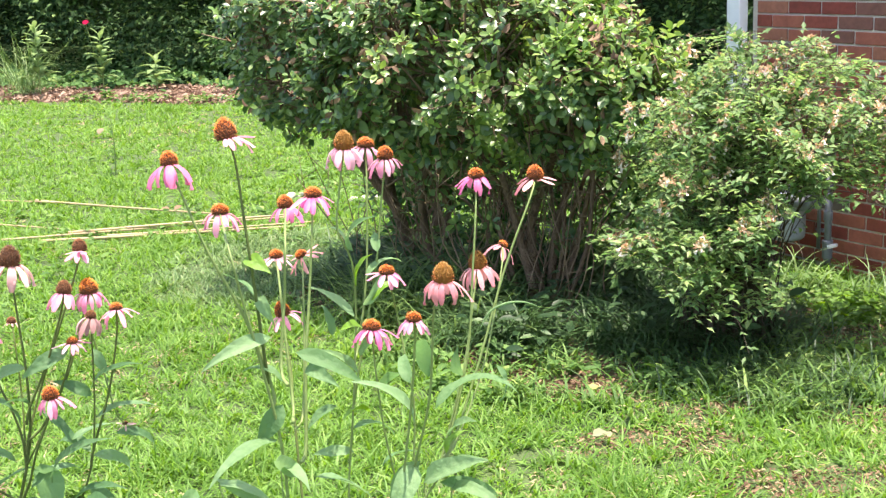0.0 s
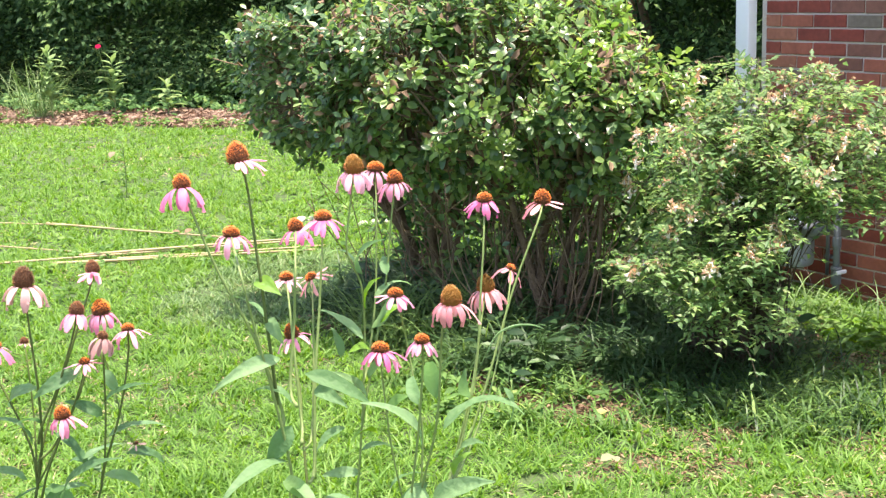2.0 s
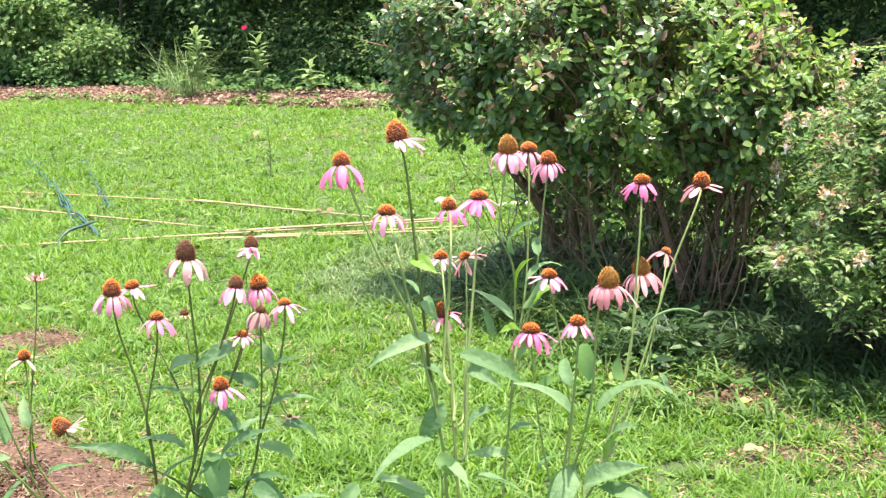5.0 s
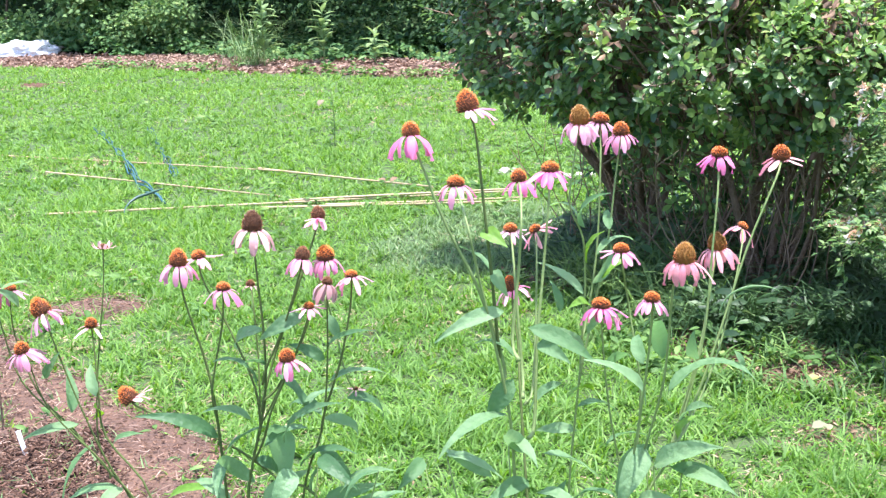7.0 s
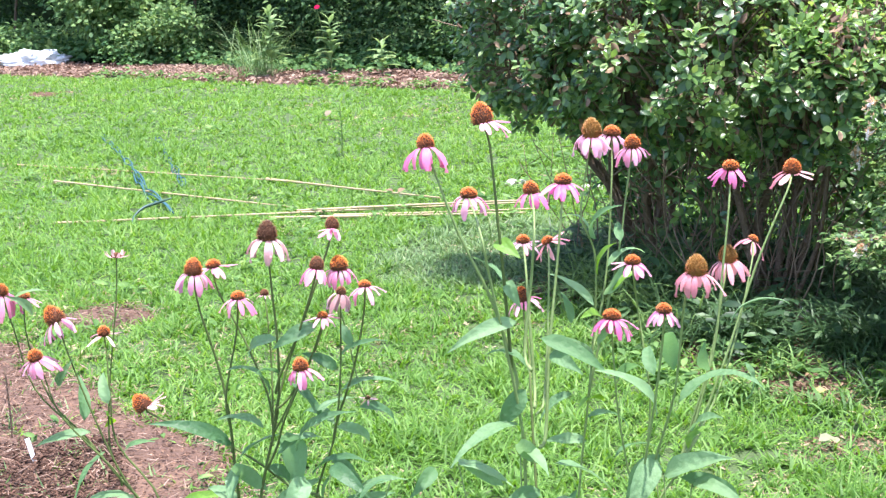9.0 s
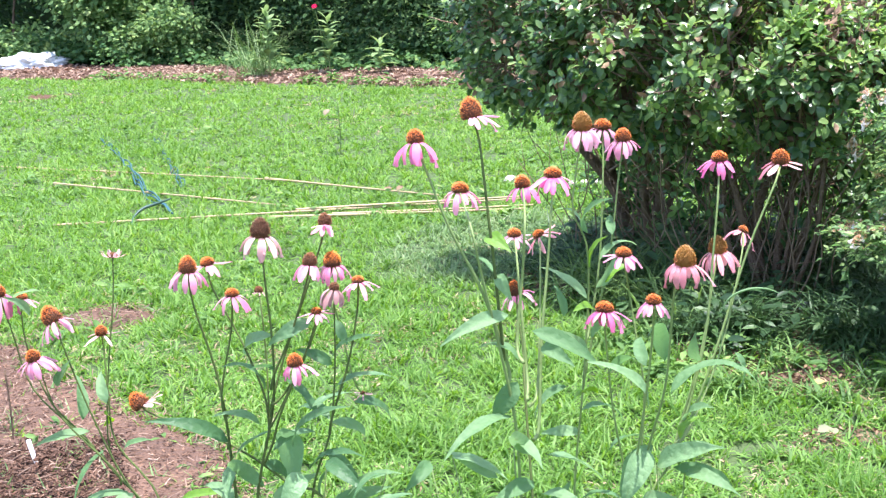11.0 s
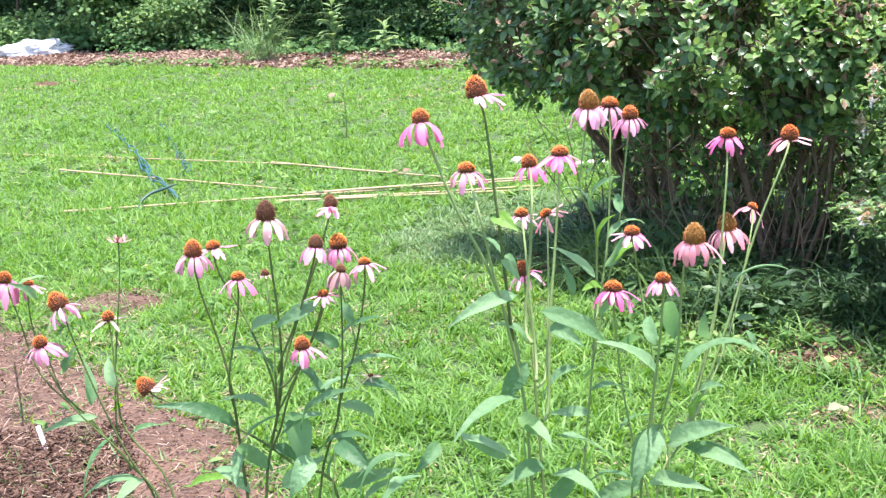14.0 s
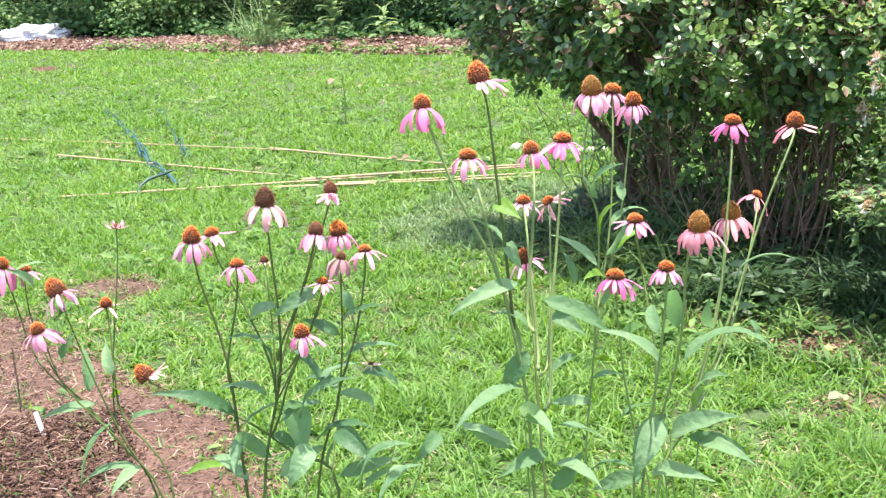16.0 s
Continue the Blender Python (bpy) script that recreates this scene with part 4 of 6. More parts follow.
def abelia():
    t = thing("abelia_bush", "airy shrub with small leaves and pale pink bells", "bush", (1.15, 5.09, 0))
    inv = np.array((1.12, 5.25, 0.0))
    r = np.random.default_rng(31)
    clusters = [bell_cluster(s) for s in range(5)]
    br, loc, dd, uu, heads = [], [], [], [], []

    def spray(p, way, length, pairs):
        """A drooping side twig with leaves in opposite pairs."""
        way = way / np.linalg.norm(way)
        end = p + way * length + np.array((0, 0, -0.35 * length))
        mid = (p + end) / 2 + np.array((0, 0, 0.10 * length))
        br.append(tube([p - inv, mid - inv, end - inv], [0.0012, 0.0009, 0.0006], 3))
        flat = np.cross(way, np.array((0, 0, 1.0)) + r.normal(0, 0.35, 3))
        flat /= np.linalg.norm(flat) + 1e-9
        up = np.cross(flat, way)
        for q in range(pairs):
            u = (q + 0.7) / pairs
            at = p * (1 - u) ** 2 + 2 * mid * u * (1 - u) + end * u * u
            for sgn in (-1, 1):
                loc.append(at + r.normal(0, 0.007, 3))
                dd.append(flat * sgn + way * 0.75 + r.normal(0, 0.34, 3))
                uu.append(up + np.array((-0.05, -0.15, 0.4)) + r.normal(0, 0.25, 3))
        return end

    for i in range(240):
        az = r.uniform(0, 2 * math.pi) if i < 185 else r.uniform(-0.9, 0.5)
        reach = r.uniform(0.05, 0.62) if i < 185 else r.uniform(0.30, 0.70)
        top = np.array((1.22 + math.cos(az) * reach * (1.20 if math.cos(az) > 0 else 0.90), 5.16 + math.sin(az) * reach * 0.78, 0.0))
        top[2] = (1.25 - 0.70 * (reach / 0.66) ** 2.2) * r.uniform(0.55, 1.04)
        if top[2] < 0.30:
            top[2] = r.uniform(0.22, 0.48)
        if top[0] > 1.40:
            top[2] = max(top[2], r.uniform(0.62, 1.12))
        if top[0] > 1.36 and r.random() < 0.6:
            continue
        if in_house(top[0], top[1]) > -0.10:
            top[:2] -= np.array((0.839, 0.545)) * (in_house(top[0], top[1]) + 0.12)
        b = np.array((1.10 + r.normal(0, 0.055) + (0.11, -0.09, 0.0)[i % 3], 5.16 + r.normal(0, 0.06), -0.02))
        mid = b * 0.66 + top * 0.34
        mid[2] = top[2] * 0.62 + 0.05
        if top[0] > 1.36:
            mid = b * 0.62 + top * 0.38 + np.append(r.normal(0, 0.05, 2), 0)
            mid[2] = top[2] * r.uniform(0.72, 0.92)
        end = top + np.array((math.cos(az) * 0.14, math.sin(az) * 0.12, r.uniform(-0.12, 0.06)))
        thick = r.uniform(0.0028, 0.0060)
        br.append(tube([b - inv, mid - inv, top - inv, end - inv], [thick, thick * 0.6, 0.0018, 0.0008], 3))
        seg = [b, mid, top, end]
        for u in np.sort(r.uniform(0.16, 1, 15)):
            k = min(int(u * 3), 2)
            w = u * 3 - k
            p = seg[k] * (1 - w) + seg[k + 1] * w
            if p[2] < 0.30 or p[2] < 0.46 and r.random() < 0.5 or p[2] < min(0.68, 0.45 + 1.6 * (p[0] - 1.12)):
                continue
            out = np.array((math.cos(az), math.sin(az), 0.2)) * 0.6 + r.normal(0, 0.8, 3) * np.array((1, 1, 0.45))
            tip = spray(p, out, r.uniform(0.07, 0.17), int(r.integers(3, 7)))
            if u > 0.55 and r.random() < 0.22:
                heads.append(tip)
        heads.append(end)
    # low drooping sprays over the shaded grass
    for i in range(170):
        b = np.array((1.00 + r.normal(0, 0.15), 4.93 + r.normal(0, 0.10), r.uniform(0.26, 0.60)))
        way = np.array((r.normal(0.0, 0.5), r.uniform(-1.0, -0.2), r.uniform(-0.15, 0.35)))
        if b[0] + way[0] * 0.2 < 1.20 and b[2] > 0.28 + 1.1 * max(0, 0.86 - b[0]):
            spray(b, way, r.uniform(0.09, 0.20), int(r.integers(4, 8)))
    loc, dd, uu = np.array(loc), np.array(dd), np.array(uu)
    v, f = scatter(*simple_leaf(0.48, 0.08, 0.14), loc - inv, dd, uu, r.uniform(0.024, 0.046, len(loc)))
    tagged(part("branch", mesh_np("branch", *join(br), M_SHRUBTWIG), None, t, "thin arching brown branches"), kind="stuff")
    tagged(part("leaves", mesh_np("leaves", v, f, M_ABELIA), None, t, "small bright green leaves"), kind="stuff")
    vs, fs, ix, base = [], [], [], 0
    for i, e in enumerate(heads):
        if e[2] > (0.48 if e[0] < 1.2 else 0.78) and i % 9 < 5:
            v, f, q = clusters[i % 5]
            w = np.asarray(Matrix.Rotation(r.uniform(0, 6.28), 3, "Z")) * r.uniform(0.9, 1.5)
            vs.append(v @ w.T + e - inv), fs.append(f + base), ix.append(q)
            base += len(v)
    tagged(part("blossom", mesh_np("blossom", np.concatenate(vs), np.concatenate(fs), [M_SEPAL, M_BELL], np.concatenate(ix)), None, t, "white bells with pink sepals"), kind="stuff")


abelia()


# ---- plants under the shrubs ----
def strap_clumps(places, n, l0, l1, w, seed, spread_r=0.07):
    r = np.random.default_rng(seed)
    out = []
    tpl = strap_template(0.75)
    for x, y in places:
        az = r.uniform(0, 2 * math.pi, n)
        lean = r.uniform(0.15, 0.95, n)
        d = np.stack([np.cos(az) * np.sin(lean), np.sin(az) * np.sin(lean), np.cos(lean)], 1)
        up = np.stack([np.cos(az), np.sin(az), np.full(n, 0.6)], 1) * np.array((-0.4, -0.4, 1.2)) + r.normal(0, 0.1, (n, 3))
        loc = np.stack([x + r.normal(0, spread_r, n), y + r.normal(0, spread_r, n), np.full(n, ground_z(x, y))], 1)
        out.append(scatter(*tpl, loc, d, up, r.uniform(l0, l1, n), w * r.uniform(0.8, 1.3, n)))
    return join(out)


def rooted(v, f, blade):
    """Joins the blades of one clump at a common root under the ground."""
    n = len(v) // blade
    feet = np.arange(n) * blade
    return np.concatenate([v, [(0, 0, -0.03)]]), np.concatenate([f, np.stack([feet, feet + 1, np.full(n, len(v))], 1)])


rp = random.Random(8)
lp = [(rp.uniform(-0.65, 1.30), rp.uniform(4.85, 7.1)) for _ in range(190)] + [(rp.uniform(0.30, 0.95), rp.uniform(4.92, 5.35)) for _ in range(26)]
lp = [p for p in lp if under_bush(*p) > 0.02 and p[1] > 5.05 - 0.25 * max(0, p[0] - 0.5) and in_house(*p) < -0.2 and math.hypot(p[0] - 0.58, p[1] - 5.40) > 0.27]
lit_spots = [(rp.uniform(-0.45, 0.25), rp.uniform(5.15, 6.15)) for _ in range(46)]
lit_spots = [p for p in lit_spots if abs(p[1] - 5.72 + 0.75 * p[0]) < 0.38]
# Lighter copy of the strap green, for clumps painted as sunlit.
M_STRAPLIT = mat("sunlit strap leaf", (0.05, 0.115, 0.03), (0.15, 0.25, 0.075), 3.0, 0.5, 0.0, 0.3, rand="island", c3=(0.28, 0.36, 0.14), spec=0.3)
turf = [mesh_np("lilyturf", *rooted(*strap_clumps([(0, 0)], 46, 0.15, 0.29, 0.008, 60 + i), 12), M_STRAPSHADE) for i in range(6)]
turf += [mesh_np("lilyturf", *rooted(*strap_clumps([(0, 0)], 26, 0.20, 0.36, 0.008, 70 + i), 12), M_STRAPLIT) for i in range(4)]
for i, p in enumerate(lp + lit_spots):
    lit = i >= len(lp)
    ob = tagged(new("lilyturf", turf[6 + i % 4 if lit else i % 6]), "arching lilyturf clump in sunlit green beside the bush" if lit else "grassy lilyturf clump in shade-dark green under the bush", "ground cover", "lilyturf clumps")
    ob.location = (p[0], p[1], ground_z(*p) - ground_z(0, 0))
    ob.rotation_euler = (0, 0, rp.uniform(0, 6.28))
wp = [(1.75 + 0.10 * i, 5.72 - 0.16 * i) for i in range(4)] + [(1.62, 5.85), (1.95, 5.1)]
ep = [(rp.uniform(0.20, 2.0), rp.uniform(4.05, 4.85)) for _ in range(290)]
ep += [(rp.uniform(-0.40, 0.45), rp.uniform(4.95, 5.75)) for _ in range(95)]
ep = [p for p in ep if bare(*p) < 0.1 and vnoise(p[0], p[1], 2.2) > -0.15 and p[1] > 4.5 - 0.25 * p[0]]
stuff("edge_weeds", mesh_np("edge_weeds", *strap_clumps(ep, 14, 0.06, 0.15, 0.011, 16, 0.035), M_WEED), "upright bright green weeds along the shrub's shade", "weeds")
stuff("tall_grass", mesh_np("tall_grass", *strap_clumps(wp, 30, 0.14, 0.30, 0.007, 4), M_GREYGRASS), "tall light green grass against the brick wall", "grass")
fp = [(rp.uniform(0.75, 1.50), rp.uniform(4.5, 5.2)) for _ in range(50)] + [(rp.uniform(0.85, 1.45), rp.uniform(4.25, 4.6)) for _ in range(12)]
# Grass and seedlings here take the shade-darkened strap green.
stuff("shade_grass", mesh_np("shade_grass", *strap_clumps(fp, 30, 0.08, 0.20, 0.006, 6), M_STRAPSHADE), "long thin grass coloured dark for the shrub's shade", "grass")


def weeds(n, test, x0, x1, y0, y1, z1, s0, s1, seed):
    r = np.random.default_rng(seed)
    x, y = r.uniform(x0, x1, n), r.uniform(y0, y1, n)
    k = np.array([test(a, b) for a, b in zip(x, y)])
    x, y = x[k], y[k]
    rep = 7
    X, Y = np.repeat(x, rep), np.repeat(y, rep)
    m = len(X)
    az = r.uniform(0, 2 * math.pi, m)
    z = np.repeat(r.uniform(0.2, 1, len(x)), rep) * z1 * r.uniform(0.3, 1, m) + 0.01
    d = np.stack([np.cos(az), np.sin(az), r.uniform(-0.2, 0.5, m)], 1)
    up = np.tile((0, -0.1, 1.0), (m, 1)) + r.normal(0, 0.3, (m, 3))
    return scatter(*leaf_template(0.42, 0.06, 0.15), np.stack([X, Y, z], 1) + d * 0.01, d, up, r.uniform(s0, s1, m))


edge = lambda x, y: bare(x, y) < 0.15 and -0.75 < under_bush(x, y) < 0.35 and in_house(x, y) < -0.1 and y < 6.2 and x > -0.2
stuff("broadleaf_weeds", mesh_np("broadleaf_weeds", *weeds(600, edge, -0.3, 2.1, 4.1, 6.2, 0.09, 0.03, 0.07, 9), M_WEED), "mixed broadleaf weeds in front of the shrubs", "weeds")
foot = lambda x, y: in_house(x, y) < -0.06 and x + 0.15 * vnoise(x, y, 3.0) > 1.62 + 0.5 * max(0, y - 5.3) and bare(x, y) < 0.25
stuff("wall_weeds", mesh_np("wall_weeds", *weeds(160, foot, 1.5, 2.3, 4.4, 5.5, 0.10, 0.05, 0.095, 19), M_CFBRIGHT), "light green broadleaf weeds at the wall's foot", "weeds")
wt = [(x, y) for x, y in zip(rng.uniform(1.72, 2.3, 60), rng.uniform(5.0, 5.9, 60)) if -0.34 < in_house(x, y) < -0.07]
stuff("wall_grass", mesh_np("wall_grass", *strap_clumps(wt, 20, 0.10, 0.22, 0.006, 16), M_GRASS), "long bright grass tufts along the brick wall", "grass")
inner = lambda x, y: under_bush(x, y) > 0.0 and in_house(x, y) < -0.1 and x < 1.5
stuff("shade_weeds", mesh_np("shade_weeds", *weeds(330, inner, -0.5, 2.1, 4.85, 7.0, 0.24, 0.05, 0.10, 10), M_STRAPSHADE), "broadleaf seedlings coloured dark for the bush's shade", "weeds")


# ---- bamboo canes and oddments on the lawn ----
def cane(a, b, r):
    t = thing("bamboo_cane", "dry straw-coloured bamboo cane lying on the lawn", "bamboo cane", a, "canes on the lawn")
    a, b = Vector(a), Vector(b)
    d = b - a
    t.location.z += 0.004
    n = max(3, int(d.length / 0.28))
    pts, rad = [], []
    sag = random.Random(int(abs(a.x) * 977)).uniform(-0.02, 0.02)
    side = Vector((-d.y, d.x, 0)).normalized()
    for i in range(n + 1):
        f = i / n
        c = d * f + side * sag * math.sin(f * math.pi)
        e = d.normalized() * 0.006
        rr = r * 0.82 * (1 - 0.35 * f)
        pts += [c - e, c, c + e]
        rad += [rr, rr * 1.22, rr]
    part("culm", mesh_np("culm", *tube(pts, rad, 8), M_CANE), None, t)


cane((-5.30, 9.70, 0.015), (-2.55, 8.73, 0.03), 0.009)
cane((-2.75, 8.84, 0.03), (-1.40, 8.11, 0.03), 0.010)
cane((-4.33, 8.77, 0.035), (-2.05, 7.78, 0.012), 0.009)
cane((-3.70, 7.42, 0.015), (-0.85, 7.86, 0.045), 0.010)
cane((-2.35, 7.54, 0.02), (-0.80, 7.58, 0.04), 0.012)
cane((-2.20, 7.66, 0.04), (-0.85, 7.80, 0.07), 0.011)
cane((-1.95, 7.57, 0.03), (-0.75, 7.69, 0.04), 0.010)



def netting(points, seed, thick=0.006):
    """A crumpled strip of plastic mesh: a few cords along the way, with cross strands."""
    t = thing("plastic_netting", "crumpled teal plastic netting strip in the grass", "netting", points[0])
    r = random.Random(seed)
    o = Vector(points[0])
    cross, rows = [], []
    pts = [Vector(p) - o for p in points]
    for c in range(3):
        line = []
        for i in range(len(pts) - 1):
            for k in range(6):
                p = pts[i].lerp(pts[i + 1], k / 6)
                w = 0.016 + 0.010 * math.sin(i * 2.1 + k)
                line.append(p + Vector(((c - 1.0) * w, (c - 1.0) * w * 0.4, 0.014 + r.uniform(0, 0.04))))
        rows.append(line)
        part("cord", mesh_np("cord", *tube(line, [thick] * len(line), 5), M_NET), None, t)
    for i in range(0, len(rows[0])):
        for c in range(2):
            cross.append(tube([rows[c][i], rows[c + 1][i]], [thick * 0.65, thick * 0.65], 4))
    tagged(part("strand", mesh_np("strand", *join(cross), M_NET), None, t), kind="stuff")


netting([(-5.05, 11.3, -0.03), (-4.55, 10.4, -0.01), (-4.0, 9.4, 0), (-3.52, 8.45, 0), (-2.95, 7.55, 0)], 1)
netting([(-4.4, 11.0, -0.02), (-3.9, 9.9, -0.01), (-3.52, 9.1, 0), (-3.25, 8.5, 0)], 2, 0.0035)
hoop = thing("plant_hoop", "dark green curved plastic plant hoop lying on grass", "plant hoop", (-3.1, 7.5, 0))
part("strap", mesh_np("strap", *tube([(-0.06, -0.20, 0.0), (-0.10, -0.05, 0.05), (-0.07, 0.04, 0.09), (0.0, 0.08, 0.11), (0.10, 0.10, 0.14)], [0.004, 0.007, 0.010, 0.010, 0.003], 6), M_HOOP), None, hoop)


def sack():
    bm = bmesh.new()
    bmesh.ops.create_icosphere(bm, subdivisions=5, radius=1.0)
    for v in bm.verts:
        n = noise.noise(v.co * 1.9) * 0.4 + abs(noise.noise(v.co * 4.0)) * 0.35 + abs(noise.noise(v.co * 8.0)) * 0.34
        c = v.co * (1 + n)
        v.co = (c.x * 0.48, c.y * 0.30, max(-0.02, 0.06 + c.z * 0.15))
    t = thing("plastic_sack", "crumpled white plastic sack lying on mulch", "sack", (-9.42, 18.9, 0.02))
    part("sheet", bm, M_BAG, t)


sack()


def pebble(at, r, seed):
    bm = bmesh.new()
    bmesh.ops.create_icosphere(bm, subdivisions=2, radius=r)
    for v in bm.verts:
        v.co *= 1 + 0.3 * noise.noise(v.co / r * 1.3 + Vector((seed, 0, 0)))
        v.co.z *= 0.65
    me = bpy.data.meshes.new("stone")
    bm.to_mesh(me)
    bm.free()
    me.materials.append(M_STONE)
    ob = tagged(new("stone", me), "small pale stone on the ground", "stone", "stones round the bush")
    ob.location = at


pebble((0.603, 5.540, 0.03), 0.04, 1)
pebble((0.591, 5.485, 0.018), 0.026, 2)
pebble((0.528, 5.520, 0.018), 0.02, 3)
pebble((-0.96, 8.60, 0.03), 0.05, 4)
pebble((-0.90, 8.64, 0.03), 0.034, 6)
pebble((-0.46, 8.45, 0.03), 0.036, 5)
pebble((-0.38, 8.50, 0.02), 0.04, 7)
pebble((-0.54, 8.47, 0.02), 0.035, 8)

tag = thing("plant_label", "white plastic plant label stuck in the soil", "plant label", (-2.045, 3.70, 0.035))
part("stake", box((0.015, 0.003, 0.085), (0, 0, 0.035), 0.001), M_TAG, tag)
tag.rotation_euler = (radians(-15), radians(-14), radians(20))


def fallen_leaf(at, size, material, label, turn, tilt=0.3):
    v, f = scatter(*leaf_template(0.7, 0.12, 0.18), np.zeros((1, 3)), np.array([(math.cos(turn), math.sin(turn), tilt)]), np.array([(0.1, -0.4, 1.0)]), size)
    ob = tagged(new("fallen_leaf", mesh_np("fallen_leaf", v, f, material)), label, "leaf", "fallen leaves")
    ob.location = at


M_PALE = mat("pale dry leaf", (0.18, 0.20, 0.10), (0.27, 0.28, 0.15), 12, 0.7, 0.1, 0.2)
M_YELLOW = mat("yellow fallen leaf", (0.30, 0.26, 0.06), (0.40, 0.36, 0.12), 12, 0.6, 0.1, 0.2)
M_PINKDRY = mat("dry tan leaf", (0.16, 0.125, 0.07), (0.27, 0.22, 0.135), 12, 0.7, 0.1, 0.2)
fallen_leaf((0.47, 4.05, 0.03), 0.055, M_PALE, "pale curled leaf lying on the grass", 0.3)
fallen_leaf((0.53, 4.03, 0.03), 0.045, M_PALE, "pale curled leaf lying on the grass", 2.0)
fallen_leaf((0.51, 4.51, 0.03), 0.05, M_YELLOW, "yellow leaf lying among weeds", 0.2)
fallen_leaf((-3.11, 12.1, 0.05), 0.10, M_PINKDRY, "dry pinkish leaf standing in the lawn", 1.2, 0.8)
fallen_leaf((-1.72, 8.23, 0.04), 0.065, M_DEAD, "dry leaf clod beside a bamboo cane", 2.6, 0.5)
fallen_leaf((-1.69, 8.25, 0.04), 0.06, M_DEAD, "dry leaf clod beside a bamboo cane", 0.6, 0.6)



# ---- low shrubs growing behind the trunks ----
def undergrowth():
    r = np.random.default_rng(41)
    k = 135
    c = np.stack([r.uniform(-0.35, 1.35, k), np.zeros(k), r.uniform(0.08, 0.78, k)], 1)
    c[:, 1] = 6.95 - 0.55 * c[:, 0] + r.normal(0, 0.16, k)
    q = np.repeat(c, 34, 0)
    n = len(q)
    d = unit_dirs(n, r)
    loc = q + d * np.array((0.13, 0.11, 0.10)) * r.uniform(0.4, 1, n)[:, None]
    up = np.tile((0.0, -0.3, 1.0), (n, 1)) + r.normal(0, 0.4, (n, 3))
    return scatter(*oval_template(0.5, 0.06, 0.14), loc, d, up, r.uniform(0.04, 0.075, n))


stuff("undergrowth", mesh_np("undergrowth", *undergrowth(), M_IVY), "dark leafy seedling shrubs behind the bush trunks", "shrubs")

stake = thing("garden_stake", "thin brown stick standing in the soil", "garden stake", (-2.24, 3.93, 0))
part("stick", mesh_np("stick", *tube([(0, 0, -0.03), (0.004, 0, 0.12), (0.0, 0.004, 0.27)], [0.004, 0.0035, 0.003], 6), M_BARK), None, stake)
thin = thing("thin_weed", "thin dark weed stalk standing in the lawn", "weed", (-2.47, 9.99, 0))
part("stem", mesh_np("stem", *tube([(0, 0, -0.02), (0.01, 0, 0.2), (0.0, 0.01, 0.46)], [0.006, 0.005, 0.003], 5), M_STEMPALE), None, thin)
tl = mesh_np("leaf", *scatter(*leaf_template(0.35, 0.06, 0.2), np.zeros((1, 3)), np.array([(0, 1.0, 0)]), np.array([(0, 0, 1.0)]), 1.0), M_WEED)
for i in range(14):
    ob = part("leaf", tl, None, thin)
    ob.location = (0, 0, 0.08 + i * 0.03)
    ob.scale = (0.085, 0.085, 0.085)
    ob.rotation_euler = (0.5, 0, i * 2.4)
lawn_test = lambda x, y: vnoise(x, y, 0.8) > 0.12 and inside_soil(x, y) < -0.1 and under_bush(x, y) < -0.2 and y < bed_near(x) - 0.2
bed_rim = lambda x, y: -0.25 < y - bed_near(x) < 0.35 and vnoise(x, y, 1.3) > -0.05
stuff("mulch_weeds", mesh_np("mulch_weeds", *weeds(1800, bed_rim, -7.5, 0.5, 12.5, 18, 0.12, 0.05, 0.10, 13), M_WEED), "light green weeds creeping into the mulch bed", "weeds")
stuff("lawn_weeds", mesh_np("lawn_weeds", *weeds(900, lawn_test, -6.0, 0.6, 4.6, 13.5, 0.07, 0.035, 0.075, 12), M_WEED), "scattered broadleaf weeds in the lawn", "weeds")
soil_test = lambda x, y: inside_soil(x, y) > -0.15
stuff("soil_weeds", mesh_np("soil_weeds", *weeds(26, soil_test, -3.0, -1.1, 3.2, 5.2, 0.05, 0.025, 0.05, 15), M_WEED), "small seedlings on the bare soil", "weeds")


# ---- plants at the mulch bed ----
def stalk_weed(at, h, seed, flower_head=False):
    t = thing("tall_weed", "leafy light green stalk growing at the mulch bed", "weed", at)
    r = np.random.default_rng(seed)
    part("stem", mesh_np("stem", *tube([(0, 0, -0.02), (0.01, 0, h * 0.5), (0.0, 0.01, h)], [0.010, 0.008, 0.005], 6), M_STEMPALE), None, t)
    lf = mesh_np("leaf", *scatter(*oval_template(0.42, 0.06, 0.25), np.zeros((1, 3)), np.array([(0, 1.0, 0)]), np.array([(0, 0, 1.0)]), 1.0), M_STALKLEAF)
    n = int(h * 40)
    for i in range(n):
        f = 0.25 + 0.75 * i / (n - 1)
        ob = part("leaf", lf, None, t)
        ob.location = (0.01 * f, 0, h * f)
        s = r.uniform(0.20, 0.30) * (1.15 - 0.5 * f)
        ob.scale = (s, s, s)
        ob.rotation_euler = (r.uniform(0.1, 0.9) if f < 0.9 else 1.0, 0, i * 2.4 + r.uniform(-0.3, 0.3))


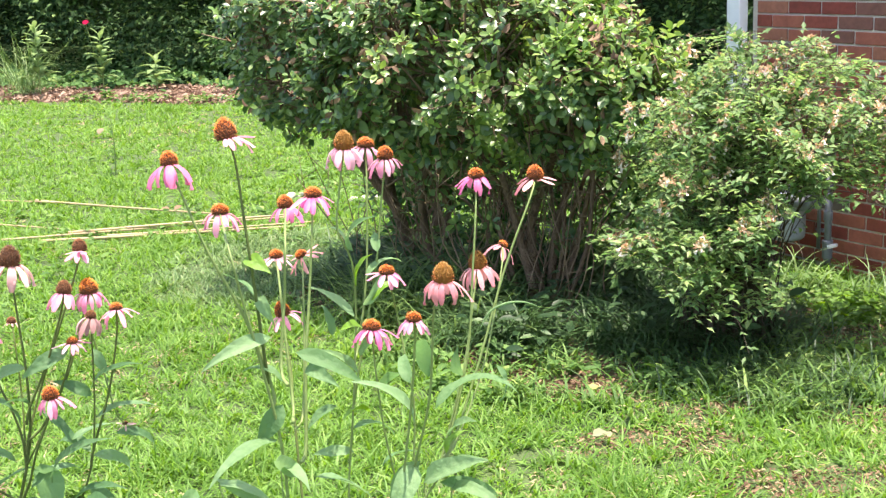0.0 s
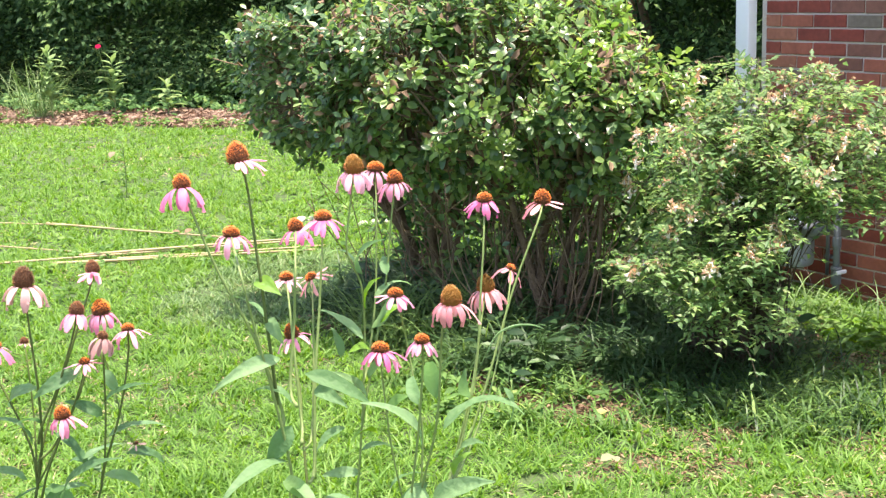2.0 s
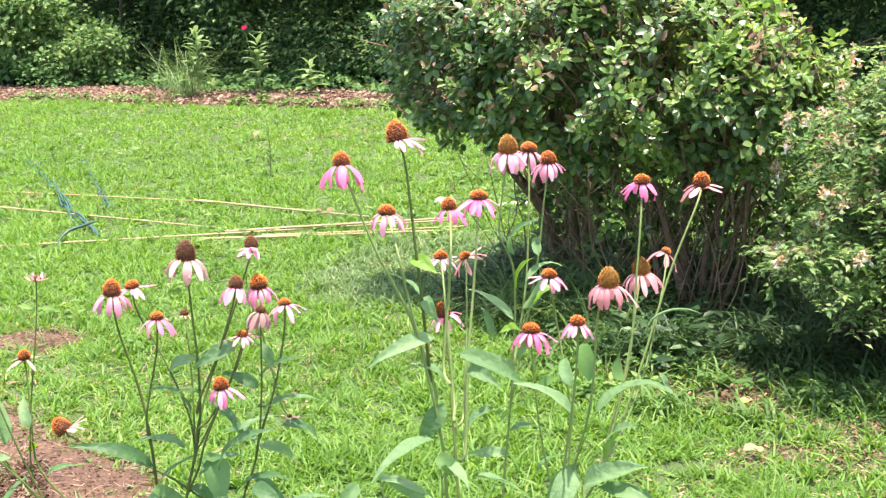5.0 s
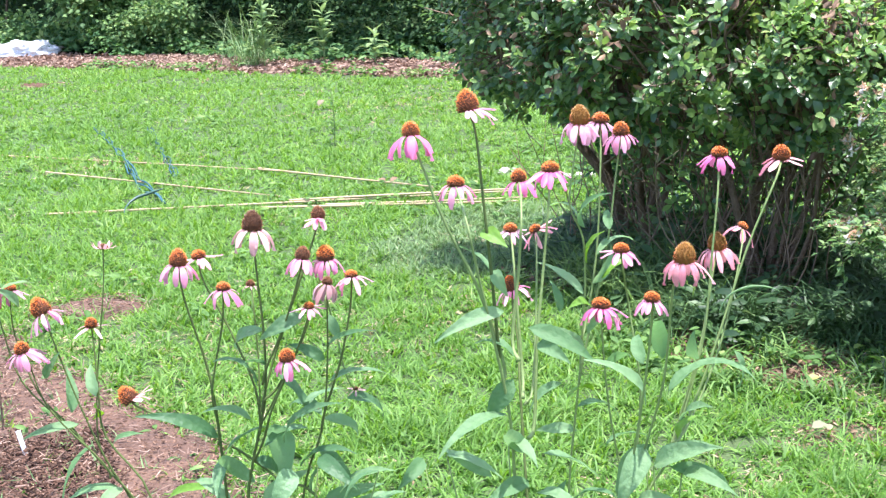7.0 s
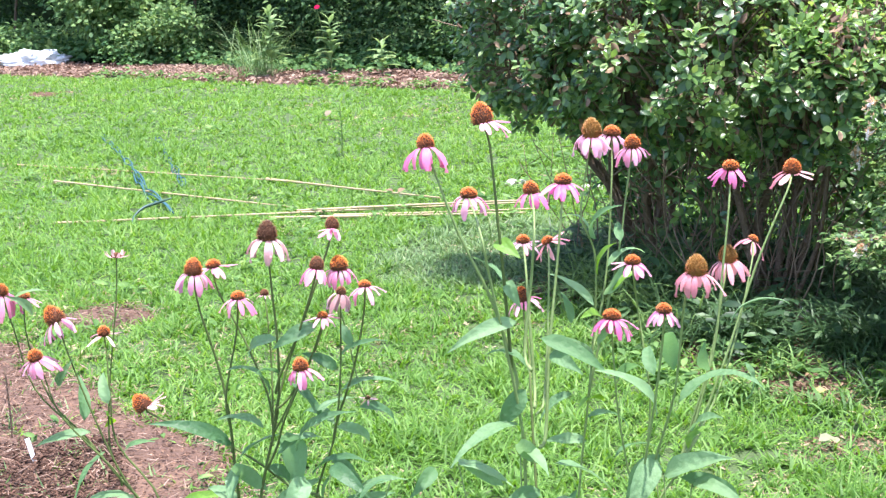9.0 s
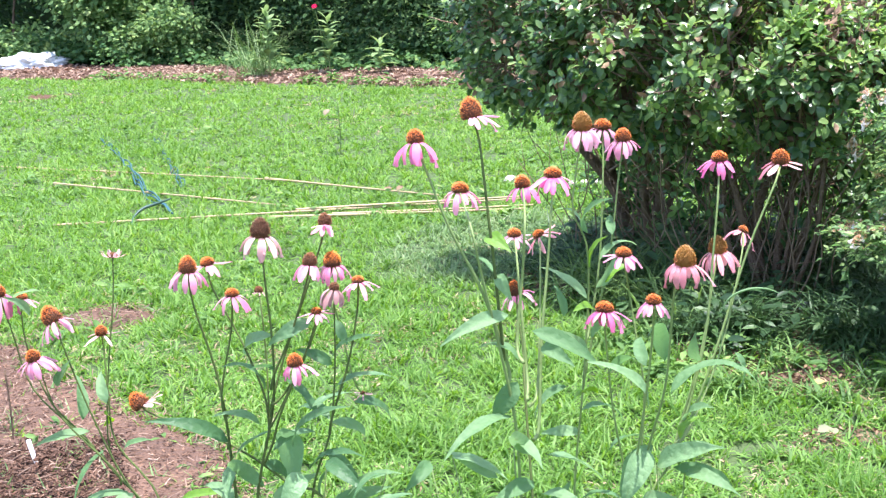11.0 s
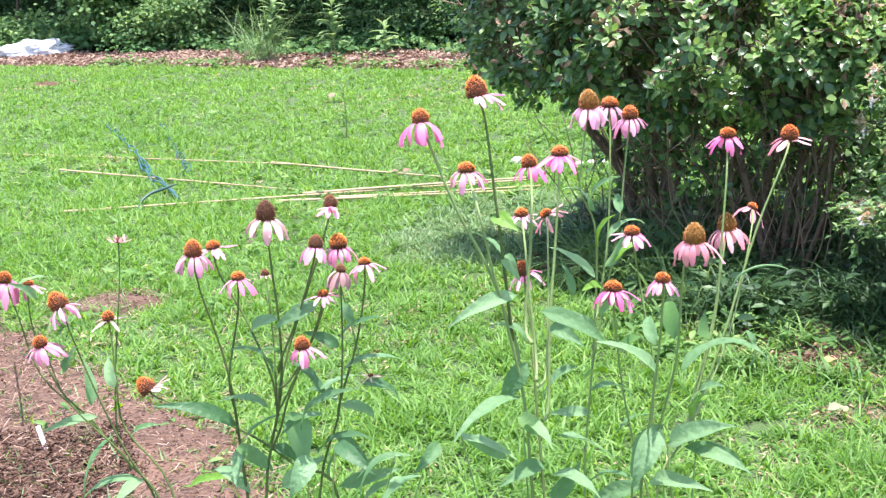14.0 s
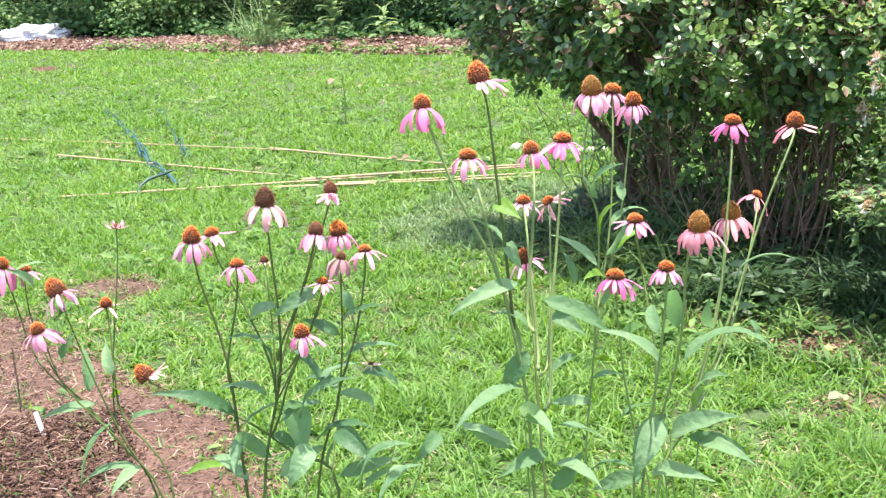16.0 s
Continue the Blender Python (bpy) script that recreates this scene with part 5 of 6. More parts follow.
stalk_weed((-4.85, 16.3, 0), 0.85, 1)
stalk_weed((-4.08, 16.4, 0), 0.74, 2)
stalk_weed((-3.37, 16.2, 0), 0.42, 3)
rf = thing("red_flower", "single red flower on a thin stem", "flower", (-4.15, 16.45, 0))
part("stem", mesh_np("stem", *tube([(0.03, 0, 0), (-0.02, 0, 0.5), (-0.09, 0, 0.90)], [0.006, 0.005, 0.004], 5), M_STEMPALE), None, rf)
pv, pf = scatter(*leaf_template(0.6, 0.05, 0.15), np.tile((-0.09, 0, 0.90), (12, 1)), np.array([(math.cos(a), math.sin(a) * 0.7, math.sin(a) * 0.7 + 0.1) for a in np.arange(12) * 0.5236]), np.tile((0.0, -0.7, 0.7), (12, 1)), 0.042)
part("petals", mesh_np("petals", pv, pf, M_RED), None, rf)
stuff("grass_tussock", mesh_np("grass_tussock", *strap_clumps([(-5.15, 16.5), (-5.0, 16.45)], 75, 0.60, 1.1, 0.006, 14, 0.10), M_GREYGRASS), "tall fountain of light green ornamental grass", "grass")


# ---- purple coneflowers ----
PLANT_BASE = {"L1": (-1.02, 2.22), "L2": (-0.64, 1.72), "R1": (-0.20, 1.62), "R2": (-0.13, 1.98), "R3": (-0.06, 1.63)}
PLANTS = {k: thing("coneflower", lab, "coneflower", (x, y, 0), "coneflower clumps") for (k, (x, y)), lab in zip(PLANT_BASE.items(), (
    "leaning pink coneflower plant over bare soil", "dense pink coneflower plant with dark stems", "tall pink coneflower with thick dark stem", "pink coneflower plant with pale green stems", "coneflower with salmon heads and arching pale stems"))}
CONES = {  # height over width, core, tip, bristle length
    "tall": (0.96, M_CONE, M_TIP, 0.20), "tallbrown": (0.98, M_CONE, M_TIPDARK, 0.22), "tallolive": (0.94, M_OLIVE, M_TIPOLIVE, 0.20), "dome": (0.80, M_CONE, M_TIP, 0.22),
    "domebrown": (0.86, M_CONE, M_TIPBROWN, 0.2), "domebright": (0.80, M_CONE, M_TIPBRIGHT, 0.22), "flat": (0.52, M_CONE, M_TIP, 0.24), "brown": (0.70, M_CONE, M_TIPBROWN, 0.2), "bud": (0.45, M_CONE, M_TIPBROWN, 0.12)}
GIRTH = {"dome": 0.99, "flat": 0.97, "tallbrown": 1.04, "tall": 1.10, "tallolive": 1.06}  # heads fuller or slimmer than the rest


def cone_mesh(ratio, core, tip, bristle):
    """A bristly dome one wide: a solid core and spirals of two-coloured spikes."""
    vs, fs, ix = [], [], []
    rings, seg = 6, 14
    for i in range(rings + 1):
        a = i / rings * math.pi / 2
        for s in range(seg):
            q = s * 2 * math.pi / seg
            rr = 0.39 * math.cos(a) ** (1.1 if ratio > 0.7 else 0.95) * (0.84 + 0.16 * min(1, a / 0.4))
            vs.append((rr * math.cos(q), rr * math.sin(q), ratio * 0.9 * math.sin(a)))
    for i in range(rings):
        for s in range(seg):
            e = (s + 1) % seg
            fs += [(i * seg + s, i * seg + e, (i + 1) * seg + e), (i * seg + s, (i + 1) * seg + e, (i + 1) * seg + s)]
    fs += [(0, s + 1, s) for s in range(1, seg - 1)]
    ix = [0] * len(fs)
    n = 360
    r = random.Random(9)
    for k in range(n):
        u = (k + 0.5) / n
        el = math.asin(u ** 0.8)
        q = k * 2.39996 + r.uniform(-0.09, 0.09)
        el = min(1.55, max(0.0, el + r.uniform(-0.05, 0.05)))
        spike = bristle * r.uniform(0.65, 1.25)
        rr = 0.38 * math.cos(el) ** (1.1 if ratio > 0.7 else 0.95) * (0.84 + 0.16 * min(1, el / 0.4))
        p = Vector((rr * math.cos(q), rr * math.sin(q), ratio * 0.88 * math.sin(el)))
        d = Vector((math.cos(el) * math.cos(q), math.cos(el) * math.sin(q), math.sin(el) + r.uniform(0.15, 0.75))).normalized()
        a = d.cross(Vector((0.1, 0.3, 1))).normalized()
        b = d.cross(a)
        o = len(vs)
        for h, w in ((0.0, 0.020), (spike * 0.45, 0.018)):
            for t in range(3):
                vs.append(tuple(p + d * h + (a * math.cos(t * 2.094) + b * math.sin(t * 2.094)) * w))
        vs.append(tuple(p + d * spike))
        for t in range(3):
            e = (t + 1) % 3
            fs += [(o + t, o + e, o + 3 + e), (o + t, o + 3 + e, o + 3 + t), (o + 3 + t, o + 3 + e, o + 6)]
            ix += [0, 0, 1 if u > r.uniform(0.16, 0.46) else 2]
    return mesh_np("cone", vs, fs, [core, tip, M_TIPRUST if tip in (M_TIPOLIVE, M_TIP) and ratio > 0.6 else M_TIPBROWN], ix, smooth=True)


CONE_MESH = {k: cone_mesh(0.85 * h, core, tip, 0.72 * b) for k, (h, core, tip, b) in CONES.items()}


def petal_mesh(droop, material, seed):
    """A ray petal one long, grooved, notched at its tip, bending down by droop degrees."""
    r = random.Random(seed)
    v, f = [], []
    x, z, ang = 0.0, 0.0, radians(min(25, droop * 0.5))
    n = 7
    twist = r.uniform(-0.25, 0.25)
    for i in range(n):
        t = i / (n - 1)
        w = 0.110 * (0.35 + 1.0 * math.sin(min(1.0, t * 1.5 + 0.12) * math.pi / 2)) * (1 - 0.55 * max(0, t - 0.72) / 0.28)
        for s in (-1, -0.5, 0, 0.5, 1):
            groove = -0.012 if s in (-0.5, 0.5) else (0.014 if s == 0 else 0.0)
            notch = 0.05 * (abs(s) == 0.5) * (t == 1) - 0.07 * (abs(s) == 1) * (t == 1)
            v.append((s * w, x + notch, z + groove - 0.10 * s * s * w * 3 + twist * s * w * t))
        a = -ang - radians(droop) * 0.9 * min(1, t * 1.6) + radians(r.uniform(-3, 3))
        x += math.cos(a) / (n - 1)
        z += math.sin(a) / (n - 1)
        if i:
            o = (i - 1) * 5
            for s in range(4):
                f += [(o + s, o + s + 1, o + s + 6, o + s + 5)]
    return mesh_np("petal", v, f, material)


PETAL_MESH = {}
frng = random.Random(77)


def flower(plant, cone, width, head, droop, length, count, colour, lean, way, rooted=False, arc=None):
    """A head at its place with its stem running down through the points of way to the plant's foot."""
    t = PLANTS[plant]
    width *= GIRTH.get(cone, 1.0)
    droop *= 0.88
    foot = Vector(t.location)
    hx = Vector(head)
    axis = Matrix.Rotation(radians(lean), 4, "Y") @ Matrix.Rotation(radians(frng.uniform(-8, 8)), 4, "X")
    ratio = CONES[cone][0] * 0.85
    low = hx - axis @ Vector((0, 0, 0.5 * ratio * width))
    pts = [Vector(p) for p in way]
    last = pts[-1]
    if rooted:
        pts += [last.lerp(Vector((foot.x, foot.y, 0)), 0.5) + Vector((0, 0, 0.05)), Vector((foot.x + frng.uniform(-0.04, 0.04), foot.y + frng.uniform(-0.04, 0.04), -0.02))]
    r0 = 0.0014 if width > 0.02 else 0.0011
    line = [low] + [p + Vector((0, frng.uniform(-0.008, 0.008), 0)) for p in pts]
    rad = [r0 * (0.9 + (1.15 if rooted and plant[0] == "L" else 1.0 if plant == "R1" else 0.55) * i / (len(line) - 1)) for i in range(len(line))]
    pale = plant in ("R2", "R3") or plant == "R1" and cone in ("dome", "flat") or plant == "L2" and cone == "bud"
    part("stem", mesh_np("stem", *tube([p - foot for p in line], rad, 7), M_STEMPALE if pale else M_STEM), None, t, "pale green stem" if pale else "")
    h = part("flower_head", CONE_MESH[cone], None, t, "bristly orange cone" if "brown" not in cone else "dark brown cone")
    h.matrix_local = Matrix.Translation(low - foot) @ axis @ Matrix.Diagonal((width, width, width, 1))
    start = frng.uniform(0, 6.28)
    for i in range(count):
        sag = (0, -2, 1, 2, -1)[(i * 3 + len(line)) % 5]
        key = (round(droop / 8) + sag, colour, i % 2)
        if key not in PETAL_MESH:
            PETAL_MESH[key] = petal_mesh((round(droop / 8) + sag) * 8, PETAL[colour], len(PETAL_MESH))
        p = part("petal", PETAL_MESH[key], None, h)
        a = start + i * 2 * math.pi / count + frng.uniform(-0.26, 0.26)
        if arc:
            a = radians(arc[0] + (arc[1] - arc[0]) * i / max(1, count - 1))
        s = length / width * frng.uniform(0.58, 0.98)
        p.matrix_local = Matrix.Rotation(a, 4, "Z") @ Matrix.Translation((0, 0.31, 0.05)) @ Matrix.Rotation(radians(frng.uniform(-14, 12)), 4, "X") @ Matrix.Rotation(radians(frng.uniform(-12, 12)), 4, "Z") @ Matrix.Diagonal((s * frng.uniform(0.75, 1.2), s, s, 1))


def leaf_blade(length, width, droop, material):
    v, f = [], []
    n = 9
    x, z = 0.0, 0.0
    side = frng.uniform(-0.12, 0.12) * length
    roll = frng.uniform(-0.5, 0.5)
    for i in range(n):
        t = i / (n - 1)
        w = width / 2 * (t ** 0.6 * (1 - t) ** 1.25 / 0.335) + 0.0006
        for s in (-1, -0.5, 0, 0.5, 1):
            wav = 0.05 * width * math.sin(t * 14 + s * 2)
            v.append((s * w + side * t * t, x, z + s * w * roll * t + abs(s) * w * 0.3 + (wav if abs(s) == 1 else 0) - (0.02 * width if s == 0 else 0)))
        a = droop * (0.55 - 1.5 * t)
        x += math.cos(a) * length / (n - 1)
        z += math.sin(a) * length / (n - 1)
        if i:
            o = (i - 1) * 5
            f += [(o + s, o + s + 1, o + s + 6, o + s + 5) for s in range(4)]
    return mesh_np("leaf", v, f, material)


def leaf(plant, base, tip, width, bright=False):
    """A lance-shaped leaf from its foot on the stem to its tip."""
    t = PLANTS[plant]
    b, e = Vector(base), Vector(tip)
    d = e - b
    ob = part("leaf", leaf_blade(d.length * 1.28, width * 0.66, frng.uniform(0.45, 1.2), M_CFBRIGHT if bright else M_CFPALE if plant != "L2" or b.z < 0.86 else M_CFLEAF), None, t, "leaf painted bright as if backlit" if bright else "")
    y = d.normalized()
    up = Vector((frng.uniform(-0.9, 0.9), frng.uniform(-1.1, 0.1), 1.0))
    x = y.cross(up).normalized()
    z = x.cross(y)
    m = Matrix((x, y, z)).transposed().to_4x4()
    ob.matrix_local = Matrix.Translation(b - Vector(t.location)) @ m


flower("L1", "dome", 0.0307, (-1.3, 2.25, 1.012), 72, 0.0596, 12, "pink", 8, [[-1.286, 2.25, 0.931], [-1.251, 2.25, 0.816], [-1.17, 2.25, 0.723], [-1.106, 2.25, 0.641], [-1.037, 2.25, 0.534]], True)
flower("L1", "flat", 0.0292, (-1.272, 2.28, 0.992), 20, 0.0331, 11, "pale", 0, [[-1.267, 2.272, 0.901], [-1.227, 2.265, 0.787], [-1.174, 2.258, 0.72], [-1.145, 2.25, 0.69]])
flower("L1", "tall", 0.0400, (-1.201, 2.25, 0.964), 52, 0.0460, 9, "pale", -28, [[-1.181, 2.25, 0.885], [-1.145, 2.25, 0.782], [-1.104, 2.25, 0.653], [-1.049, 2.25, 0.534]], True)
flower("L1", "dome", 0.0321, (-1.226, 2.21, 0.895), 58, 0.0490, 14, "pink", -12, [[-1.22, 2.22, 0.85], [-1.19, 2.23, 0.766], [-1.099, 2.24, 0.657], [-1.092, 2.25, 0.62]])
flower("L1", "dome", 0.0276, (-1.129, 2.31, 0.914), 15, 0.0395, 6, "faded", 0, [[-1.124, 2.295, 0.869], [-1.114, 2.28, 0.794], [-1.105, 2.265, 0.694], [-1.016, 2.25, 0.571]], True)
flower("L1", "bud", 0.0259, (-1.097, 2.33, 1.061), -35, 0.0239, 14, "faded", 0, [[-1.1, 2.314, 0.978], [-1.123, 2.298, 0.799], [-1.125, 2.282, 0.687], [-1.101, 2.266, 0.634], [-1.085, 2.25, 0.609]])
flower("L2", "tall", 0.0300, (-0.835, 1.77, 0.971), 30, 0.0290, 5, "faded", -38, [[-0.805, 1.765, 0.952], [-0.691, 1.76, 0.901], [-0.608, 1.755, 0.85], [-0.542, 1.75, 0.794]], True, arc=(-135, -45))
flower("L2", "tall", 0.0275, (-0.728, 1.75, 1.187), 72, 0.0431, 11, "pale", 4, [[-0.722, 1.75, 1.126], [-0.704, 1.75, 1.032], [-0.693, 1.75, 0.954], [-0.686, 1.75, 0.782]], True)
flower("L2", "flat", 0.0245, (-0.716, 1.8, 1.178), 15, 0.0321, 10, "pink", -6, [[-0.709, 1.79, 1.14], [-0.672, 1.78, 1.065], [-0.635, 1.77, 0.99], [-0.628, 1.76, 0.941], [-0.629, 1.75, 0.919]])
flower("L2", "flat", 0.0233, (-0.655, 1.72, 1.152), 48, 0.0321, 11, "pink", 0, [[-0.666, 1.728, 1.091], [-0.689, 1.735, 0.994], [-0.689, 1.742, 0.93], [-0.691, 1.75, 0.903]])
flower("L2", "tallbrown", 0.0327, (-0.615, 1.75, 1.24), 68, 0.0460, 12, "faded", 5, [[-0.614, 1.75, 1.15], [-0.609, 1.75, 1.066], [-0.62, 1.75, 0.963], [-0.656, 1.75, 0.783]], True)
flower("L2", "brown", 0.0155, (-0.65, 1.83, 1.127), 40, 0.0124, 7, "faded", 0, [[-0.64, 1.81, 1.099], [-0.636, 1.79, 1.018], [-0.629, 1.77, 0.946], [-0.627, 1.75, 0.927]])
flower("L2", "domebrown", 0.0245, (-0.533, 1.8, 1.24), 30, 0.0321, 8, "pale", -4, [[-0.537, 1.79, 1.209], [-0.564, 1.78, 1.133], [-0.604, 1.77, 1.034], [-0.619, 1.76, 0.976], [-0.622, 1.75, 0.954]], arc=(150, 210))
flower("L2", "domebrown", 0.0249, (-0.54, 1.73, 1.198), 55, 0.0323, 10, "pink", 8, [[-0.55, 1.735, 1.162], [-0.578, 1.74, 1.086], [-0.608, 1.745, 1.025], [-0.616, 1.75, 0.999]])
flower("L2", "domebright", 0.0302, (-0.521, 1.78, 1.185), 72, 0.0332, 13, "pink", 0, [[-0.533, 1.772, 1.134], [-0.558, 1.765, 1.061], [-0.595, 1.758, 0.995], [-0.619, 1.75, 0.973]])
flower("L2", "brown", 0.0175, (-0.505, 1.72, 1.161), 75, 0.0379, 7, "brownish", 10, [[-0.512, 1.728, 1.106], [-0.519, 1.735, 1.02], [-0.533, 1.742, 0.931], [-0.574, 1.75, 0.802]], True)
flower("L2", "flat", 0.0208, (-0.478, 1.75, 1.162), 40, 0.0312, 12, "pink", -4, [[-0.483, 1.75, 1.115], [-0.498, 1.75, 1.04], [-0.53, 1.75, 0.954], [-0.535, 1.75, 0.928]])
flower("L2", "flat", 0.0174, (-0.531, 1.71, 1.128), 25, 0.0261, 11, "pale", 0, [[-0.539, 1.72, 1.1], [-0.563, 1.73, 1.047], [-0.606, 1.74, 0.967], [-0.625, 1.75, 0.936]])
flower("L2", "dome", 0.0255, (-0.556, 1.67, 1.069), 58, 0.0297, 12, "pink", -4, [[-0.568, 1.69, 1.028], [-0.597, 1.71, 0.969], [-0.618, 1.73, 0.918], [-0.636, 1.75, 0.883]])
flower("L2", "bud", 0.0105, (-0.486, 1.77, 0.986), 20, 0.0135, 8, "faded", 0, [[-0.495, 1.765, 1.009], [-0.51, 1.76, 1.079], [-0.517, 1.755, 1.131], [-0.517, 1.75, 1.11]])
flower("R1", "tall", 0.0298, (-0.287, 1.6, 1.421), 40, 0.0370, 8, "pale", -8, [[-0.278, 1.6, 1.38], [-0.27, 1.6, 1.302], [-0.263, 1.6, 1.209], [-0.258, 1.6, 1.112], [-0.258, 1.6, 1.091]], arc=(-180, -10))
flower("R1", "dome", 0.0257, (-0.358, 1.6, 1.387), 74, 0.0420, 11, "hot", -4, [[-0.344, 1.6, 1.34], [-0.318, 1.6, 1.268], [-0.28, 1.6, 1.18], [-0.252, 1.6, 1.082], [-0.253, 1.6, 1.061]])
flower("R1", "flat", 0.0285, (-0.330, 1.78, 1.286), 52, 0.0360, 11, "pink", 4, [[-0.29, 1.576, 1.28], [-0.277, 1.582, 1.207], [-0.263, 1.588, 1.131], [-0.244, 1.594, 1.008], [-0.239, 1.6, 0.863]], True)
flower("R1", "dome", 0.0273, (-0.255, 1.91, 1.269), 66, 0.0338, 11, "hot", -4, [[-0.229, 1.66, 1.274], [-0.233, 1.64, 1.198], [-0.242, 1.62, 1.106], [-0.231, 1.6, 1.091]])
flower("R1", "flat", 0.0274, (-0.194, 1.7, 1.319), 46, 0.0346, 12, "hot", 0, [[-0.195, 1.68, 1.277], [-0.202, 1.66, 1.199], [-0.211, 1.64, 1.099], [-0.215, 1.62, 0.998], [-0.222, 1.6, 0.984]])
flower("R2", "tallolive", 0.0332, (-0.166, 1.95, 1.352), 64, 0.0448, 14, "pale", 0, [[-0.177, 1.95, 1.271], [-0.182, 1.95, 1.216], [-0.163, 1.95, 1.163], [-0.162, 1.95, 1.079], [-0.172, 1.95, 0.943], [-0.192, 1.95, 0.694]], True)
flower("R2", "flat", 0.0314, (-0.138, 2.05, 1.331), 52, 0.0384, 9, "pink", 4, [[-0.138, 2.025, 1.265], [-0.145, 2.0, 1.128], [-0.161, 1.975, 1.026], [-0.168, 1.95, 1.005]])
flower("R2", "dome", 0.0287, (-0.106, 1.98, 1.325), 60, 0.0371, 10, "pink", 0, [[-0.115, 1.974, 1.248], [-0.127, 1.968, 1.154], [-0.149, 1.962, 1.048], [-0.168, 1.956, 0.959], [-0.173, 1.95, 0.931]])
flower("R1", "flat", 0.0219, (-0.25, 1.72, 1.234), 25, 0.0263, 11, "pale", 0, [[-0.244, 1.69, 1.208], [-0.237, 1.66, 1.139], [-0.23, 1.63, 1.056], [-0.227, 1.6, 1.042]])
flower("R1", "flat", 0.0192, (-0.219, 1.74, 1.228), 30, 0.0295, 7, "salmon", -30, [[-0.214, 1.705, 1.196], [-0.215, 1.67, 1.12], [-0.218, 1.635, 1.039], [-0.226, 1.6, 1.03]])
flower("R1", "tall", 0.0255, (-0.273, 1.93, 1.10), 58, 0.0350, 9, "pink", -14, [[-0.268, 1.9, 1.067], [-0.259, 1.88, 1.014], [-0.253, 1.83, 0.959], [-0.235, 1.75, 0.70]], True)
flower("R2", "flat", 0.0323, (-0.136, 1.9, 1.076), 56, 0.0404, 16, "hot", 2, [[-0.135, 1.912, 1.028], [-0.126, 1.925, 0.905], [-0.106, 1.937, 0.778], [-0.09, 1.95, 0.686]], True)
flower("R3", "flat", 0.0215, (-0.066, 1.5, 1.202), 44, 0.0253, 13, "pink", 4, [[-0.066, 1.525, 1.163], [-0.075, 1.55, 1.07], [-0.094, 1.575, 0.939], [-0.11, 1.6, 0.857]], True)
flower("R2", "flat", 0.0254, (-0.104, 1.75, 1.198), 40, 0.0328, 12, "pink", 0, [[-0.101, 1.95, 1.096], [-0.087, 1.95, 0.997], [-0.078, 1.95, 0.915], [-0.088, 1.95, 0.792], [-0.104, 1.95, 0.764]])
flower("R3", "tallolive", 0.0279, (-0.029, 1.5, 1.255), 66, 0.0385, 13, "salmon", 2, [[-0.041, 1.525, 1.204], [-0.051, 1.55, 1.084], [-0.073, 1.575, 0.985], [-0.099, 1.6, 0.865]], True)
flower("R3", "tallolive", 0.0274, (0.019, 1.7, 1.22), 62, 0.0375, 13, "salmon", -4, [[0.012, 1.675, 1.177], [-0.005, 1.65, 1.087], [-0.04, 1.625, 0.965], [-0.047, 1.6, 0.951]])
flower("R3", "flat", 0.0245, (0.021, 1.7, 1.336), 50, 0.0317, 12, "hot", 0, [[0.018, 1.68, 1.286], [0.011, 1.66, 1.21], [-0.001, 1.64, 1.097], [-0.04, 1.62, 0.959], [-0.081, 1.6, 0.857]], True)
flower("R3", "dome", 0.0263, (0.1, 1.72, 1.331), 28, 0.0350, 6, "salmon", 2, [[0.091, 1.696, 1.303], [0.054, 1.672, 1.214], [0.015, 1.648, 1.095], [-0.022, 1.624, 0.997], [-0.037, 1.6, 0.982]])
flower("R3", "flat", 0.0168, (0.06, 1.8, 1.217), 40, 0.0306, 6, "salmon", 30, [[0.054, 1.75, 1.195], [0.025, 1.7, 1.078], [-0.017, 1.65, 0.986], [-0.037, 1.6, 0.982]])
leaf("R1", (-0.249, 1.6, 1.154), (-0.319, 1.559, 1.143), 0.03)
leaf("R1", (-0.219, 1.6, 1.133), (-0.143, 1.595, 1.104), 0.034)
leaf("R1", (-0.207, 1.6, 1.112), (-0.169, 1.574, 1.104), 0.03)
leaf("R1", (-0.24, 1.6, 1.064), (-0.269, 1.602, 1.019), 0.042)
leaf("R2", (-0.2, 1.95, 0.933), (-0.248, 1.955, 0.891), 0.036)
leaf("R2", (-0.15, 1.95, 0.922), (-0.187, 1.888, 0.925), 0.032, True)
leaf("R1", (-0.25, 1.6, 1.016), (-0.316, 1.532, 1.001), 0.03)
leaf("R2", (-0.177, 1.95, 0.893), (-0.114, 1.98, 0.872), 0.03)
leaf("R3", (-0.073, 1.6, 1.031), (-0.13, 1.561, 1.095), 0.034)
leaf("R3", (-0.052, 1.6, 1.093), (-0.067, 1.558, 1.151), 0.034)
leaf("R3", (-0.075, 1.6, 1.086), (-0.085, 1.649, 1.104), 0.026)
leaf("R3", (-0.011, 1.6, 1.093), (-0.017, 1.586, 1.128), 0.026)
leaf("R3", (-0.045, 1.6, 1.049), (0.017, 1.63, 1.082), 0.036)
leaf("R3", (-0.004, 1.6, 1.084), (0.052, 1.587, 1.08), 0.022)
leaf("R3", (0.035, 1.6, 1.105), (0.043, 1.607, 1.06), 0.022)
leaf("R3", (-0.028, 1.6, 1.012), (-0.001, 1.548, 1.052), 0.03)
leaf("R3", (-0.033, 1.6, 0.986), (-0.009, 1.606, 1.014), 0.03, True)
